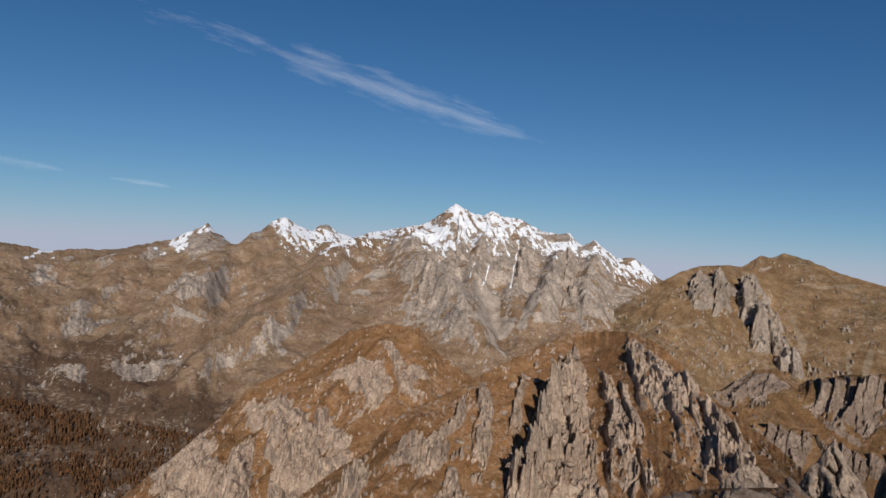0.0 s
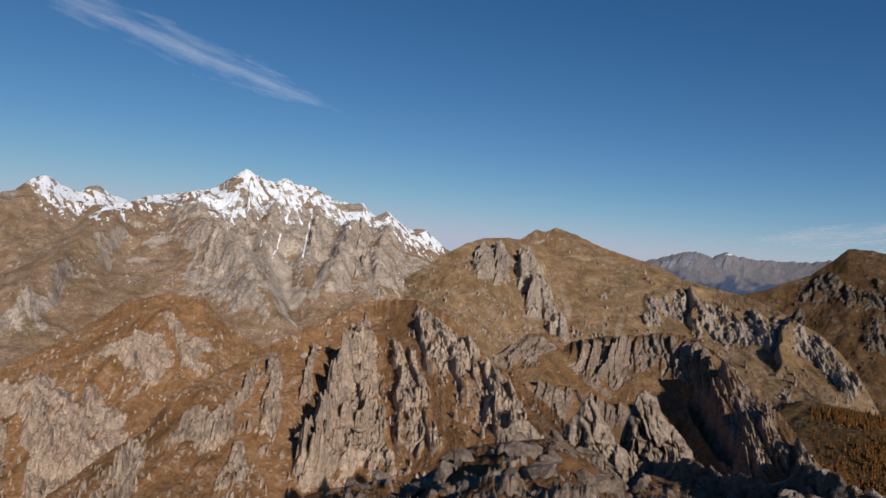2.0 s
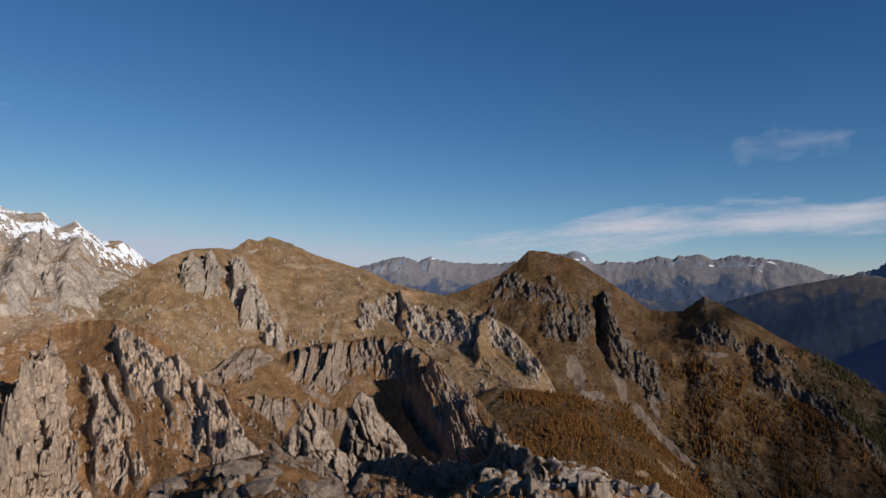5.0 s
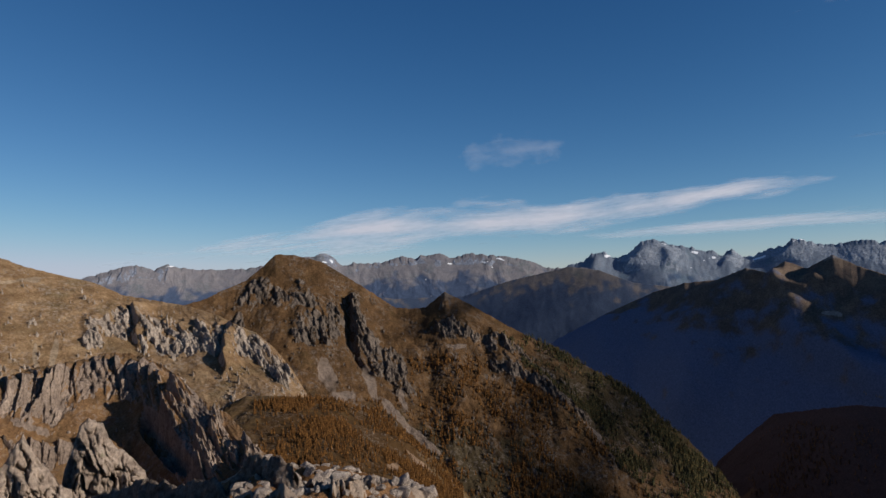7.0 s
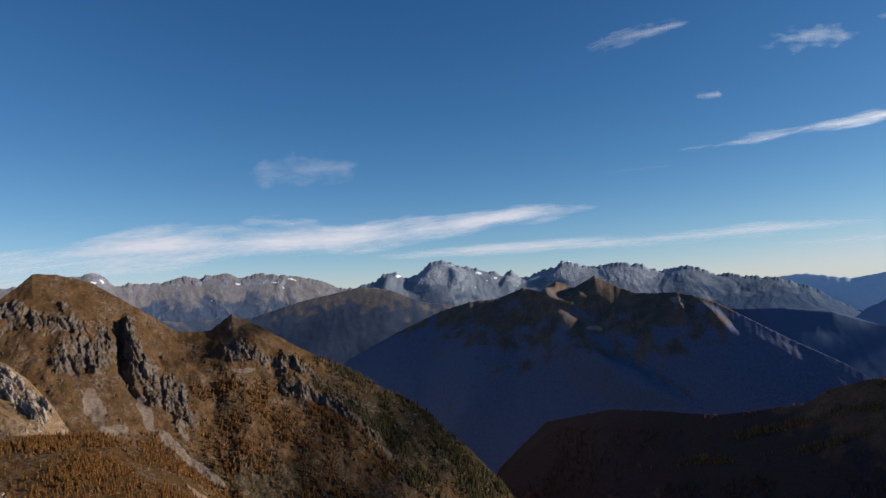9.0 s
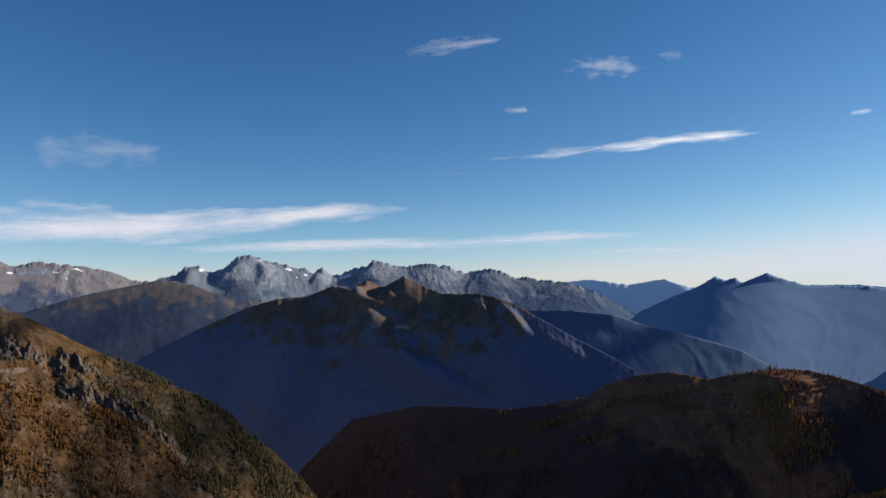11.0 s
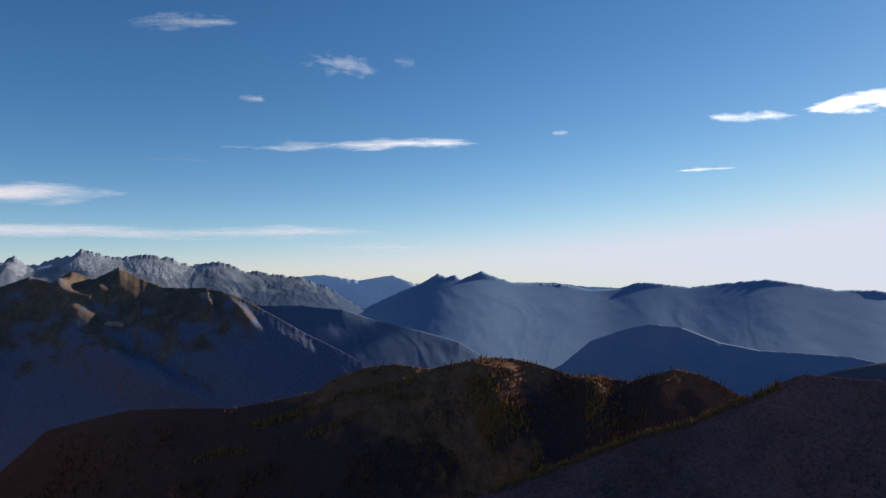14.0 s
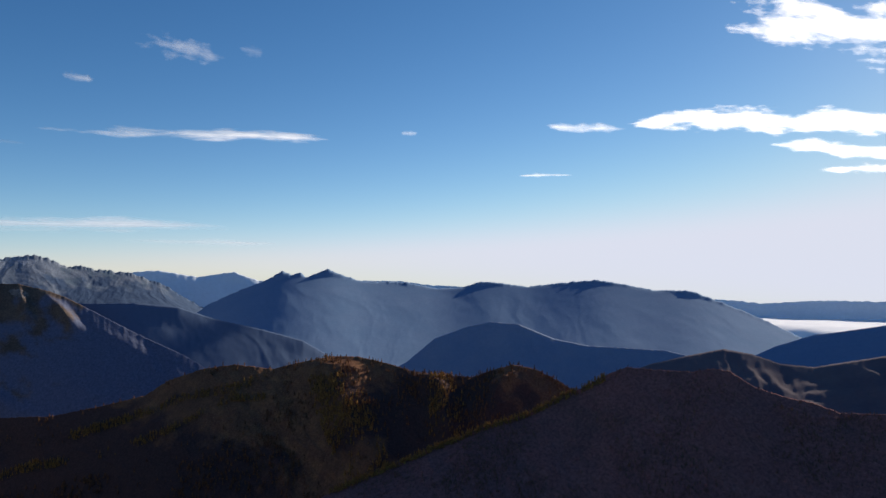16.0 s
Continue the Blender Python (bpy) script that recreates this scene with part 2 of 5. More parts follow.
def mountain(name, label, crest, reach, foot, mat, step=0.1, rows=120, back=(400, 0.5), profile=1.0, spur=(0, 100), rough=(0, 50),
             block=(0, 10), rock=(0.0, 0.5, 30), rocks=(), screes=(), snow=None, jag=0.05, seed=1, category="mountain", lean=0.0,
             woods=(), swells=(), planar=False, along=1.7, stones=(0, 0), cliff=0.42, smooth=1.6, eased=0.13,
             butts=(), teeth=(0, 1), bed=1.0, runs=(), ribs=(), cliffs=(), snowline=(), bares=(), bend=2.0):
    """A mountain seen from the summit at the origin: its crest (bearing, height in degrees), how far off the crest is and where the foot
    lies (bearing, metres, height), with spurs, gullies, blocky rock, scree and snow on its slopes."""
    cb, ce = np.array(crest).T
    b = np.arange(cb[0], cb[-1] + step, step)
    ec = np.interp(b, cb, ce) + jag * fbm(b * 2.2, b * 0, seed, 3, 0.55)
    if teeth[0]:
        for k, share in ((1.0, 1.0), (0.42, 0.5)):
            ec = ec + teeth[0] * share * blocks(b / (teeth[1] * k), b * 0 + 0.5, seed + 93)[0]
    rb_, rr_ = np.array(reach).T
    fb, fr, fz = np.array(foot).T
    # the plan bends softly from point to point
    far = int(bend / step) * 2 + 1
    bell = np.exp(-np.linspace(-2, 2, 2 * far + 1) ** 2)
    rc, rf, zf = (np.convolve(np.pad(v, far, mode="edge"), bell / bell.sum(), "valid") for v in (np.interp(b, rb_, rr_), np.interp(b, fb, fr), np.interp(b, fb, fz)))
    zc = rc * np.tan(np.radians(ec))
    s = np.linspace(0, 1, rows)[:, None]
    tb = np.linspace(0, 1, 14)[1:, None] ** 1.5
    ones = np.ones((1, len(b)))
    R = np.vstack([rf + (rc - rf) * s, rc + tb * back[0] * ones])
    # below the skyline the slope forgets the single teeth of the crest, and its ribs run aslant
    k = np.arange(-int(2 * smooth / step), int(2 * smooth / step) + 1) * step
    kernel = np.exp(-(k / smooth) ** 2)
    pad = len(k) // 2
    broad = np.convolve(np.pad(zc, pad, mode="edge"), kernel / kernel.sum(), "valid")
    sway = 2.5 * (1 - s) * perlin(b * 0.11, b * 0, seed + 81)[None, :]
    zb = np.interp(b[None, :] + sway, b, broad)
    ease = step01(1 - s, 0.0, eased)
    ze = zc * (1 - ease) + zb * ease
    Z = np.vstack([zf + (ze - zf) * s ** profile, zc - tb * back[0] * back[1]])
    S = np.vstack([s * ones, 1 + tb * ones])
    B = np.broadcast_to(b, R.shape)
    E = np.degrees(np.arctan2(Z, R))
    U = np.radians(B) * rc.mean()
    V = S * np.hypot(rc - rf, zc - zf).mean()
    if planar:
        U, V = R * np.sin(np.radians(B)), R * np.cos(np.radians(B))
    env = np.where(S <= 1, np.minimum(1, (1 - S) * 9 + 0.04), np.minimum(1, (S - 1) * 6 + 0.04)) * np.minimum(1, S * 6 + 0.2)
    warp = fbm(U / (spur[1] * 2.2), V / (spur[1] * 2.2), seed + 3, 3)
    d = spur[0] * (ridged(U / spur[1] + 0.6 * warp + lean * V / spur[1], V / (spur[1] * along * 1.2), seed + 5, 4) - 0.62) * 1.6
    d = d + rough[0] * fbm(U / rough[1], V / rough[1], seed + 9, 6, 0.55)
    base, vary, rs = rock
    wb = B + perlin(U / (rs * 1.5), V / (rs * 1.5), seed + 41) * np.degrees(rs / rc.mean()) * 0.6
    we = E + perlin(U / (rs * 1.5), V / (rs * 1.5), seed + 43) * np.degrees(rs / rc.mean()) * 0.6
    slab = U / (rs * bed) + lean * V / rs
    q = base + vary * (fbm(slab, V * bed / (rs * 1.7), seed + 11, 6, 0.62) + 0.45 * fbm(slab * 4.3, V * bed / (rs * 0.55), seed + 13, 4, 0.6))
    bonus = np.zeros(R.shape)
    for z in rocks:
        bonus = np.maximum(bonus, np.clip(2.4 * zone(wb, we, *z), 0, 1))
    # buttresses: wedges of rock with a sheer side and a side that slopes away
    b2, e2 = B + 0.5 * (wb - B), E + 0.5 * (we - E)
    if butts:
        torn, fray = 0.6 + 0.5 * fbm(U / (rs * 0.5), V / (rs * 0.5), seed + 95, 4), 0.25 * fbm(U / rs, V / rs, seed + 97, 4)
    for bb, et, eb, wt, wl, ln, high in butts:
        f = (et - e2) / (et - eb)
        u = (b2 - bb - ln * (e2 - et)) / (wt + (wl - wt) * np.clip(f, 0, 1))
        ends = step01(f, -0.08, 0.1) * (1 - step01(f, 0.85, 1.1))
        d = d + 0.75 * high * ends * torn * step01(u + fray, -1.0, -0.8) * (1 - step01(u, -0.7, 1.15))
        bonus = np.maximum(bonus, np.clip(3 * (1 - np.abs(u)), 0, 1) * ends)
    # ribs: long spurs down the slope with a short and a long flank; below 0 high they are gullies
    for line, left, right, high in ribs:
        at_b, at_e = np.array(sorted(line, key=lambda p: p[1])).T
        span = at_e[-1] - at_e[0]
        u = b2 - np.interp(e2, at_e, at_b)
        ends = step01(e2, at_e[0] - 0.1 * span, at_e[0] + 0.3 * span) * (1 - step01(e2, at_e[-1], at_e[-1] + 0.2 * span))
        tent = np.clip(np.where(u < 0, 1 + u / left, 1 - u / right), 0, 1)
        d = d + high * ends * (0.4 * tent + 0.6 * tent * tent * (3 - 2 * tent))
    # cliffs: an edge along the slope with a fluted drop under it, each pillar sheer on one side
    for line, drop, fade, high, wide in cliffs:
        at_b, at_e = np.array(line).T
        ramp = 0.3 + 0.05 * (at_b[-1] - at_b[0])
        inside = step01(b2, at_b[0] - 0.3, at_b[0] + ramp) * (1 - step01(b2, at_b[-1] - ramp, at_b[-1] + 0.3 * ramp))
        turn = b2 / wide + 0.35 * perlin(U / rs, V / rs, seed + 99)
        pillar = (0.3 + 0.7 * hashed(np.floor(turn), 0 * turn, seed + 101)) * (1 - (turn - np.floor(turn)))
        under = np.interp(b2, at_b, at_e) + 0.3 * drop * perlin(U / (rs * 0.7), V * 0, seed + 103) - e2
        d = d + high * (0.45 + pillar) * inside * (1 - step01(under, 0, drop)) * (1 - step01(-under, 0.1, fade))
        bonus = np.maximum(bonus, inside * step01(under, -0.15, 0.1) * (1 - step01(under, 0.8 * drop, 1.15 * drop)))
    q = q + 0.68 * bonus
    m = step01(q, 0.40, 0.52)
    sc = np.zeros(R.shape)
    for z in screes:
        sc = np.maximum(sc, step01(zone(b2, e2, *z) + 0.22 * perlin(U / (rs * 0.4), V / (rs * 0.8), seed + 45), 0.0, 0.4))
    m = m * (1 - sc)
    wd = np.zeros(R.shape)
    for z in woods:
        wd = np.maximum(wd, step01(zone(wb, we, *z) + 0.3 * fbm(U / (rs * 1.2), V / (rs * 1.2), seed + 47, 4), 0.0, 0.28))
    bs = block[1]
    w1 = 0.45 * fbm(U / (bs * 1.6), V / (bs * 1.6), seed + 61, 3)
    w2 = 0.45 * fbm(U / (bs * 1.6), V / (bs * 1.6), seed + 63, 3)
    h1, j1 = blocks(U / bs + lean * V / bs + w1, V / (bs * along) + w2, seed + 51)
    h2, j2 = blocks(U / (bs * 0.4) + lean * V / bs + w2, V / (bs * 0.4 * along) + w1, seed + 57)
    h3, j3 = blocks(U / (bs * 0.17) + 2 * w1, V / (bs * 0.2) + 2 * w2, seed + 59)
    crags = h1 + 0.5 * h2 + 0.2 * h3 + 0.35 - 0.4 * step01(-j1, -0.14, 0.0) - 0.2 * step01(-j2, -0.16, 0)
    turn = U / (bs * 1.1) + lean * V / (bs * 1.1) + 1.6 * w1 + 0.5 * w2
    fine = U / (bs * 0.42) + 1.3 * lean * V / (bs * 0.42) + 2.4 * w2
    tall = hashed(np.floor(turn), np.floor(V / (bs * 2.2) + w2), seed + 87)
    crags = 0.75 * crags + 0.9 * tall * (1 - (turn - np.floor(turn))) + 0.3 * (1 - (fine - np.floor(fine))) - 0.4
    crags = crags + 0.5 * (ridged(U / (bs * 0.8) + lean * V / bs, V / (bs * along * 1.3), seed + 65, 3) - 0.6)
    if stones[0]:
        h4, j4 = blocks(U / stones[0] + w1, V / stones[0] + w2, seed + 67)
        patch = step01(fbm(U / (stones[0] * 9), V / (stones[0] * 9), seed + 69, 4), 0.0, 0.6)
        lump = step01(h4, 0.62 - stones[1] - 0.25 * patch, 0.7 - stones[1] - 0.25 * patch) * step01(j4, 0.05, 0.3) * (1 - sc)
        d = d + (1 - m) * lump * stones[0] * 0.2
        m = np.maximum(m, lump)
    for zb, ze, zrb, zre, zl, height in swells:
        d = d + height * step01(zone(wb, we, zb, ze, zrb, zre, zl), 0.0, 0.45) * 0.55
    d = d + m * block[0] * crags
    d = d * env * (np.minimum(1, R / 4) if planar else 1)
    slope = np.arctan2(np.gradient(Z, axis=0), np.gradient(R, axis=0))
    R2, Z2 = R - np.sin(slope) * d, Z + np.cos(slope) * d
    R2 = np.maximum(R2, 0.02)
    top = np.tan(np.radians(ec + 0.02)) * R2
    Z2 = np.minimum(Z2, top)
    X, Y = R2 * np.sin(np.radians(B)), R2 * np.cos(np.radians(B))
    along_b = np.stack([np.gradient(g, axis=1) for g in (X, Y, Z2)], -1)
    up_s = np.stack([np.gradient(g, axis=0) for g in (X, Y, Z2)], -1)
    face = np.cross(along_b, up_s)
    steep = 1 - np.abs(face[..., 2]) / (np.linalg.norm(face, axis=-1) + 1e-9)
    bare = step01(steep + 0.12 * fbm(U / (bs * 0.5), V / (bs * 0.5), seed + 91, 3), cliff, cliff + 0.14)
    m = np.maximum(m, bare * (1 - sc))
    sn = np.zeros(R.shape)
    if snow:
        torn = 0.7 * fbm(U / 48, V / 70, seed + 71, 7, 0.68) - 0.5 * crags * m - 0.12 * d / (np.abs(d).mean() + 1e-6)
        for z in snow:
            sn = np.maximum(sn, step01(np.clip(1.6 * zone(wb, we, *z), -1, 0.5) + torn, 0.06, 0.2))
        for b0, e0, b1, e1, w in runs:
            k = np.clip((e0 - E) / (e0 - e1), 0, 1)
            gap = np.abs(B + 0.18 * (wb - B) - b0 - (b1 - b0) * k) / w + 4 * np.maximum(0, np.abs(E - 0.5 * (e0 + e1)) - 0.5 * (e0 - e1))
            sn = np.maximum(sn, step01(1 - gap + 1.1 * torn, 0.05, 0.5))
    if snowline:
        at_b, at_e = np.array(snowline).T
        streak = fbm(U / 26 + 0.25 * V / 26, V / 90, seed + 73, 6, 0.68) - 0.35 * crags * m
        grit = fbm(U / 9, V / 14, seed + 75, 3, 0.7)
        v = np.clip((E - np.interp(B, at_b, at_e)) / 1.1 - 0.1, -1.5, 0.5) + 1.15 * streak + 0.4 * grit
        for z in bares:
            v = v - 1.5 * step01(zone(wb, we, *z) + 0.25 * streak, 0.0, 0.3)
        sn = np.maximum(sn, step01(v, 0.02, 0.2))
    ob = sheet(name, X, Y, Z2, mat, {"rock": m, "scree": sc, "snow": sn, "wood": wd})
    PLACES[name] = (X, Y, Z2, B, np.degrees(np.arctan2(Z2, R2)), S, np.maximum(m, sc))
    return tagged(ob, label, category)


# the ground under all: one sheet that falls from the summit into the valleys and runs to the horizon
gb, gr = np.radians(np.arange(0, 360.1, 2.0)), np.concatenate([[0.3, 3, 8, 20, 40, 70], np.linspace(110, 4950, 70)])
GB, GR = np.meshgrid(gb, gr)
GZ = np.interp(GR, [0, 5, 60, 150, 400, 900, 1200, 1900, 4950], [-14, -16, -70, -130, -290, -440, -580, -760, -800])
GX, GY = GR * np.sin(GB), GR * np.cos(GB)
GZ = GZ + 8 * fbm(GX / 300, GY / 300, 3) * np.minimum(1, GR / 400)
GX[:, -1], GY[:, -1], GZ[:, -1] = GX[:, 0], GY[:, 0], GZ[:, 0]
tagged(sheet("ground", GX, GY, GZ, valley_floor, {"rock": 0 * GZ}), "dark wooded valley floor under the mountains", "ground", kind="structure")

mountain("snow_mountain", "high grey rock mountain with snow along its jagged crest above brown slopes",
         [(-62, 1.5), (-45, 2.0), (-36, 1.6), (-32.7, 1.8), (-30.9, 1.6), (-30, 1.3), (-28.9, 1.5), (-27.2, 1.7), (-25.7, 1.7), (-23.7, 2.2), (-22.3, 2.6), (-21.4, 2.8), (-20.5, 3.4), (-19.5, 3.8), (-19, 4.2),
          (-18.3, 3.5), (-17.7, 3.2), (-17.1, 2.6), (-16.5, 2.8), (-15.7, 3.6), (-14.8, 3.9), (-13.9, 4.8), (-13.1, 5.1), (-11.8, 4.4), (-10.8, 4.1), (-10.3, 4.6), (-9.6, 4.7), (-8.8, 4.1), (-7.5, 3.7), (-6.3, 4.2),
          (-4.7, 4.5), (-3.2, 4.8), (-2.5, 5.0), (-1.5, 5.2), (-0.4, 6.0), (0.3, 6.6), (0.8, 7.0), (1.9, 6.4), (3.2, 6.0), (3.8, 6.45), (5.0, 6.0), (6.2, 5.9), (7.2, 5.3), (8.1, 4.9), (9.3, 4.7), (10.3, 4.8), (11.0, 4.1),
          (11.4, 3.8), (12.3, 4.3), (12.9, 3.8), (14.1, 2.9), (15.3, 3.0), (16.2, 2.4), (17.3, 1.4), (18.1, 1.1), (20.1, 0.8), (26, -0.5)],
         [(-62, 2600), (-30, 3000), (-10, 3500), (26, 3500)],
         [(-62, 1300, -520), (-30, 1400, -510), (-10, 1750, -460), (5, 2100, -400), (26, 2200, -380)], high_slope, 0.07, 300,
         spur=(16, 420), rough=(7, 90), block=(9, 46), rock=(-0.07, 0.40, 60), eased=0.07, jag=0.06, seed=4, profile=1.12, stones=(10, 0.02), bed=1.4, lean=0.15, smooth=0.9, teeth=(0.07, 0.5),
         rocks=[(5, 2.4, 13, 4.6), (1, -2.2, 6, 2.6), (11, -0.6, 7, 2.8), (-12.5, 4.2, 1.6, 1.2), (-9.6, 4.4, 0.8, 0.6), (-19.3, 2.6, 2.6, 1.6), (-19.6, -1.6, 1.6, 1.9, 0.5), (-30, -0.6, 1.4, 0.9, 0.8),
                (-28.4, 0.8, 0.8, 0.5), (-26.2, 0.6, 0.9, 0.5), (-22.9, 1.6, 1.0, 0.9), (-27, -4.0, 2.6, 0.9, 1.0), (-13.4, -5.2, 1.2, 1.2), (-15.4, -1.0, 1.2, 0.6), (-23, -7, 3, 1.2, 1.0), (-28.4, -7.6, 2, 0.8), (-15.2, 3.2, 1.0, 0.9)],
         screes=[(3.9, -1.0, 1.3, 1.9), (4.6, -2.6, 1.9, 1.1), (4.3, -4.3, 0.45, 1.5, -0.95), (7.2, -2.2, 0.7, 1.5, 0.5), (-2.8, -0.8, 0.16, 1.5, 0.5), (-12.6, -5.8, 0.5, 0.4),
                 (-20, -3.5, 1.6, 0.22), (-9, -0.6, 0.3, 1.0, -0.7), (-5.5, 0.8, 1.2, 0.5, 1.0), (-6.6, -0.6, 0.8, 0.3, 1.5)],
         woods=[(-34, -15, 17, 8), (-20, -12, 5, 4), (-29, -9, 9, 4.4, 0.8)],
         snow=[(-20.9, 2.5, 0.7, 0.9, 0.3), (-19, 3.9, 0.8, 0.3), (-17.3, 2.9, 0.5, 0.2), (-22.6, 1.7, 0.4, 0.2), (-26, 1.2, 0.7, 0.15), (-30.2, 1.0, 1.0, 0.2)],
         snowline=[(-14.9, 5.5), (-14.2, 4.6), (-13.6, 3.9), (-13.0, 3.1), (-11.5, 2.9), (-10.4, 2.5), (-8.8, 1.7), (-8.0, 1.9), (-7.5, 2.3), (-6.4, 3.0), (-5.0, 3.3), (-3.3, 3.3), (-1.1, 2.5), (-0.2, 2.2), (0.8, 3.4), (2.0, 3.4), (3.2, 3.8),
                   (4.4, 3.5), (6.0, 3.9), (7.5, 3.8), (8.4, 3.0), (9.4, 2.3), (10.4, 2.7), (11.2, 2.9), (13.0, 2.1), (14.7, 1.6), (16.8, 1.1), (17.6, 2.5)],
         bares=[(-0.5, 5.6, 0.8, 0.5, 0.9), (9.4, 4.5, 1.5, 0.5), (11.9, 3.7, 0.5, 0.6), (15.2, 2.7, 0.9, 0.35), (-9.9, 4.4, 0.7, 0.35), (6.7, 5.4, 0.9, 0.25), (0.9, 4.6, 0.5, 0.9), (-9.6, 2.9, 0.6, 0.3), (2.7, 4.6, 0.3, 1.0), (5.9, 4.6, 0.35, 0.8), (-2.2, 5.0, 0.3, 0.15)],
         runs=[(-1.4, 4.4, -1.1, 2.8, 0.11), (-1.2, 3.0, -0.3, 1.6, 0.11), (3.5, 4.4, 2.2, 0.2, 0.085), (4.7, 4.8, 4.2, 3.2, 0.15), (6.2, 4.0, 5.6, -0.3, 0.06), (3.8, 1.9, 3.2, -0.2, 0.05), (1.2, 4.6, 2.0, 2.6, 0.09)],
         butts=[(1.5, 5.6, 1.5, 0.3, 1.0, -0.1, 70), (6.8, 4.0, 0.0, 0.4, 1.2, -0.1, 70), (10.5, 2.6, -1.5, 0.5, 1.4, -0.2, 60), (-0.5, 2.6, -1.8, 0.4, 1.3, 0.1, 50), (-20.0, 0.3, -3.2, 0.5, 1.2, 0.4, 45), (-13.6, -4.2, -5.8, 0.4, 0.8, 0.2, 30)],
         ribs=[([(-3.3, 3.4), (-2.3, 1.3), (1.8, -1.7), (3.4, -6.3)], 2.2, 3.0, 75), ([(3.2, 3.8), (2.3, 1.0), (2.6, -1)], 1.0, 1.2, 45), ([(9.4, 2.1), (8.6, -0.4), (7.6, -3.5)], 1.4, 1.6, 70), ([(12.4, 2.2), (11.8, -0.3), (12.4, -2.7)], 1.5, 2.2, 60),
               ([(-15.5, 3.4), (-17.5, 0.2), (-22.5, -4.0), (-27, -7.4)], 3.0, 2.6, 60), ([(-7.0, 2.5), (-11.5, -1.5), (-15.5, -5.2), (-21, -9)], 3.4, 2.6, 65), ([(-23.5, 2), (-26, -1.4), (-31, -4.5)], 2.4, 2.2, 40), ([(4.3, 0.5), (4.6, -2.6), (5.4, -5)], 1.6, 1.6, -40)])
mountain("grassy_hill", "broad brown grassy hill with a pale grey cliff on its shoulder",
         [(14, -1.2), (17.3, 1.0), (19, 2.0), (20.5, 2.5), (22.5, 2.6), (23.4, 2.5), (24.6, 3.35), (25.5, 3.25), (26.3, 3.6), (28, 3.05), (29.9, 2.2),
          (32.2, 1.5), (34.3, 0.9), (36.2, -0.1), (38.4, -0.6), (41, -1.2), (43, -2.0), (44.5, -2.9), (45.8, -3.5), (47.2, -4.8), (48.7, -6.8), (50, -9.2), (52, -12), (55, -15)],
         [(14, 900), (20, 1000), (26, 1250), (40, 1150), (55, 800)], [(14, 640, -120), (26, 840, -150), (40, 780, -165), (55, 640, -175)], pasture, 0.06, 240,
         spur=(6, 150), rough=(2.4, 55), block=(8, 20), rock=(-0.06, 0.34, 26), jag=0.04, seed=12, lean=0.3, cliff=0.55, category="hill",
         rocks=[(21.6, 0.3, 1.9, 1.4), (24.5, -1.2, 1.5, 2.6, -0.35), (26.8, -4.2, 1.1, 1.8, -0.4)],
         screes=[(27.4, -2.6, 0.4, 1.4, -0.5), (30.5, -4.0, 0.2, 1.2), (31.6, -4.2, 0.2, 1.3), (19.5, -2.0, 2.0, 0.2), (29, 1.2, 2.6, 0.14, -2)], stones=(4, 0.03),
         swells=[(21.6, 0.6, 1.7, 1.5, 0, 16), (24.6, -0.8, 1.3, 2.6, -0.35, 22), (26.8, -4.2, 1.0, 1.8, -0.4, 14), (24.7, 2.8, 1.0, 0.6, 0, 8)],
         butts=[(20.2, 1.5, -0.9, 0.5, 0.8, -0.2, 20), (21.6, 1.7, -1.3, 0.4, 0.7, -0.2, 24), (23.6, 1.6, -3.0, 0.6, 1.1, -0.4, 26), (25.6, -2.2, -5.6, 0.5, 0.9, -0.4, 20), (24.4, -1.8, -4.0, 0.4, 0.6, -0.3, 12), (27.0, -3.6, -5.6, 0.3, 0.6, -0.3, 12)],
         cliffs=[([(33.4, -2.5), (35.5, -1.5), (36.7, -1.4)], 1.8, 1.0, 7, 3.0), ([(37.0, -1.6), (38.2, -2.7), (40, -3.1), (42.8, -3.3), (43.6, -3.6)], 2.0, 1.2, 9, 1.3), ([(43.9, -3.6), (45.6, -4.0), (47.3, -5.5), (48.6, -7.0)], 1.8, 1.0, 8, 1.2)],
         ribs=[([(36.9, -1.2), (37.0, -2.4), (37.2, -4.0)], 0.35, 1.5, 16), ([(43.9, -3.3), (43.4, -5), (43.3, -6.6)], 0.4, 1.6, 18)])
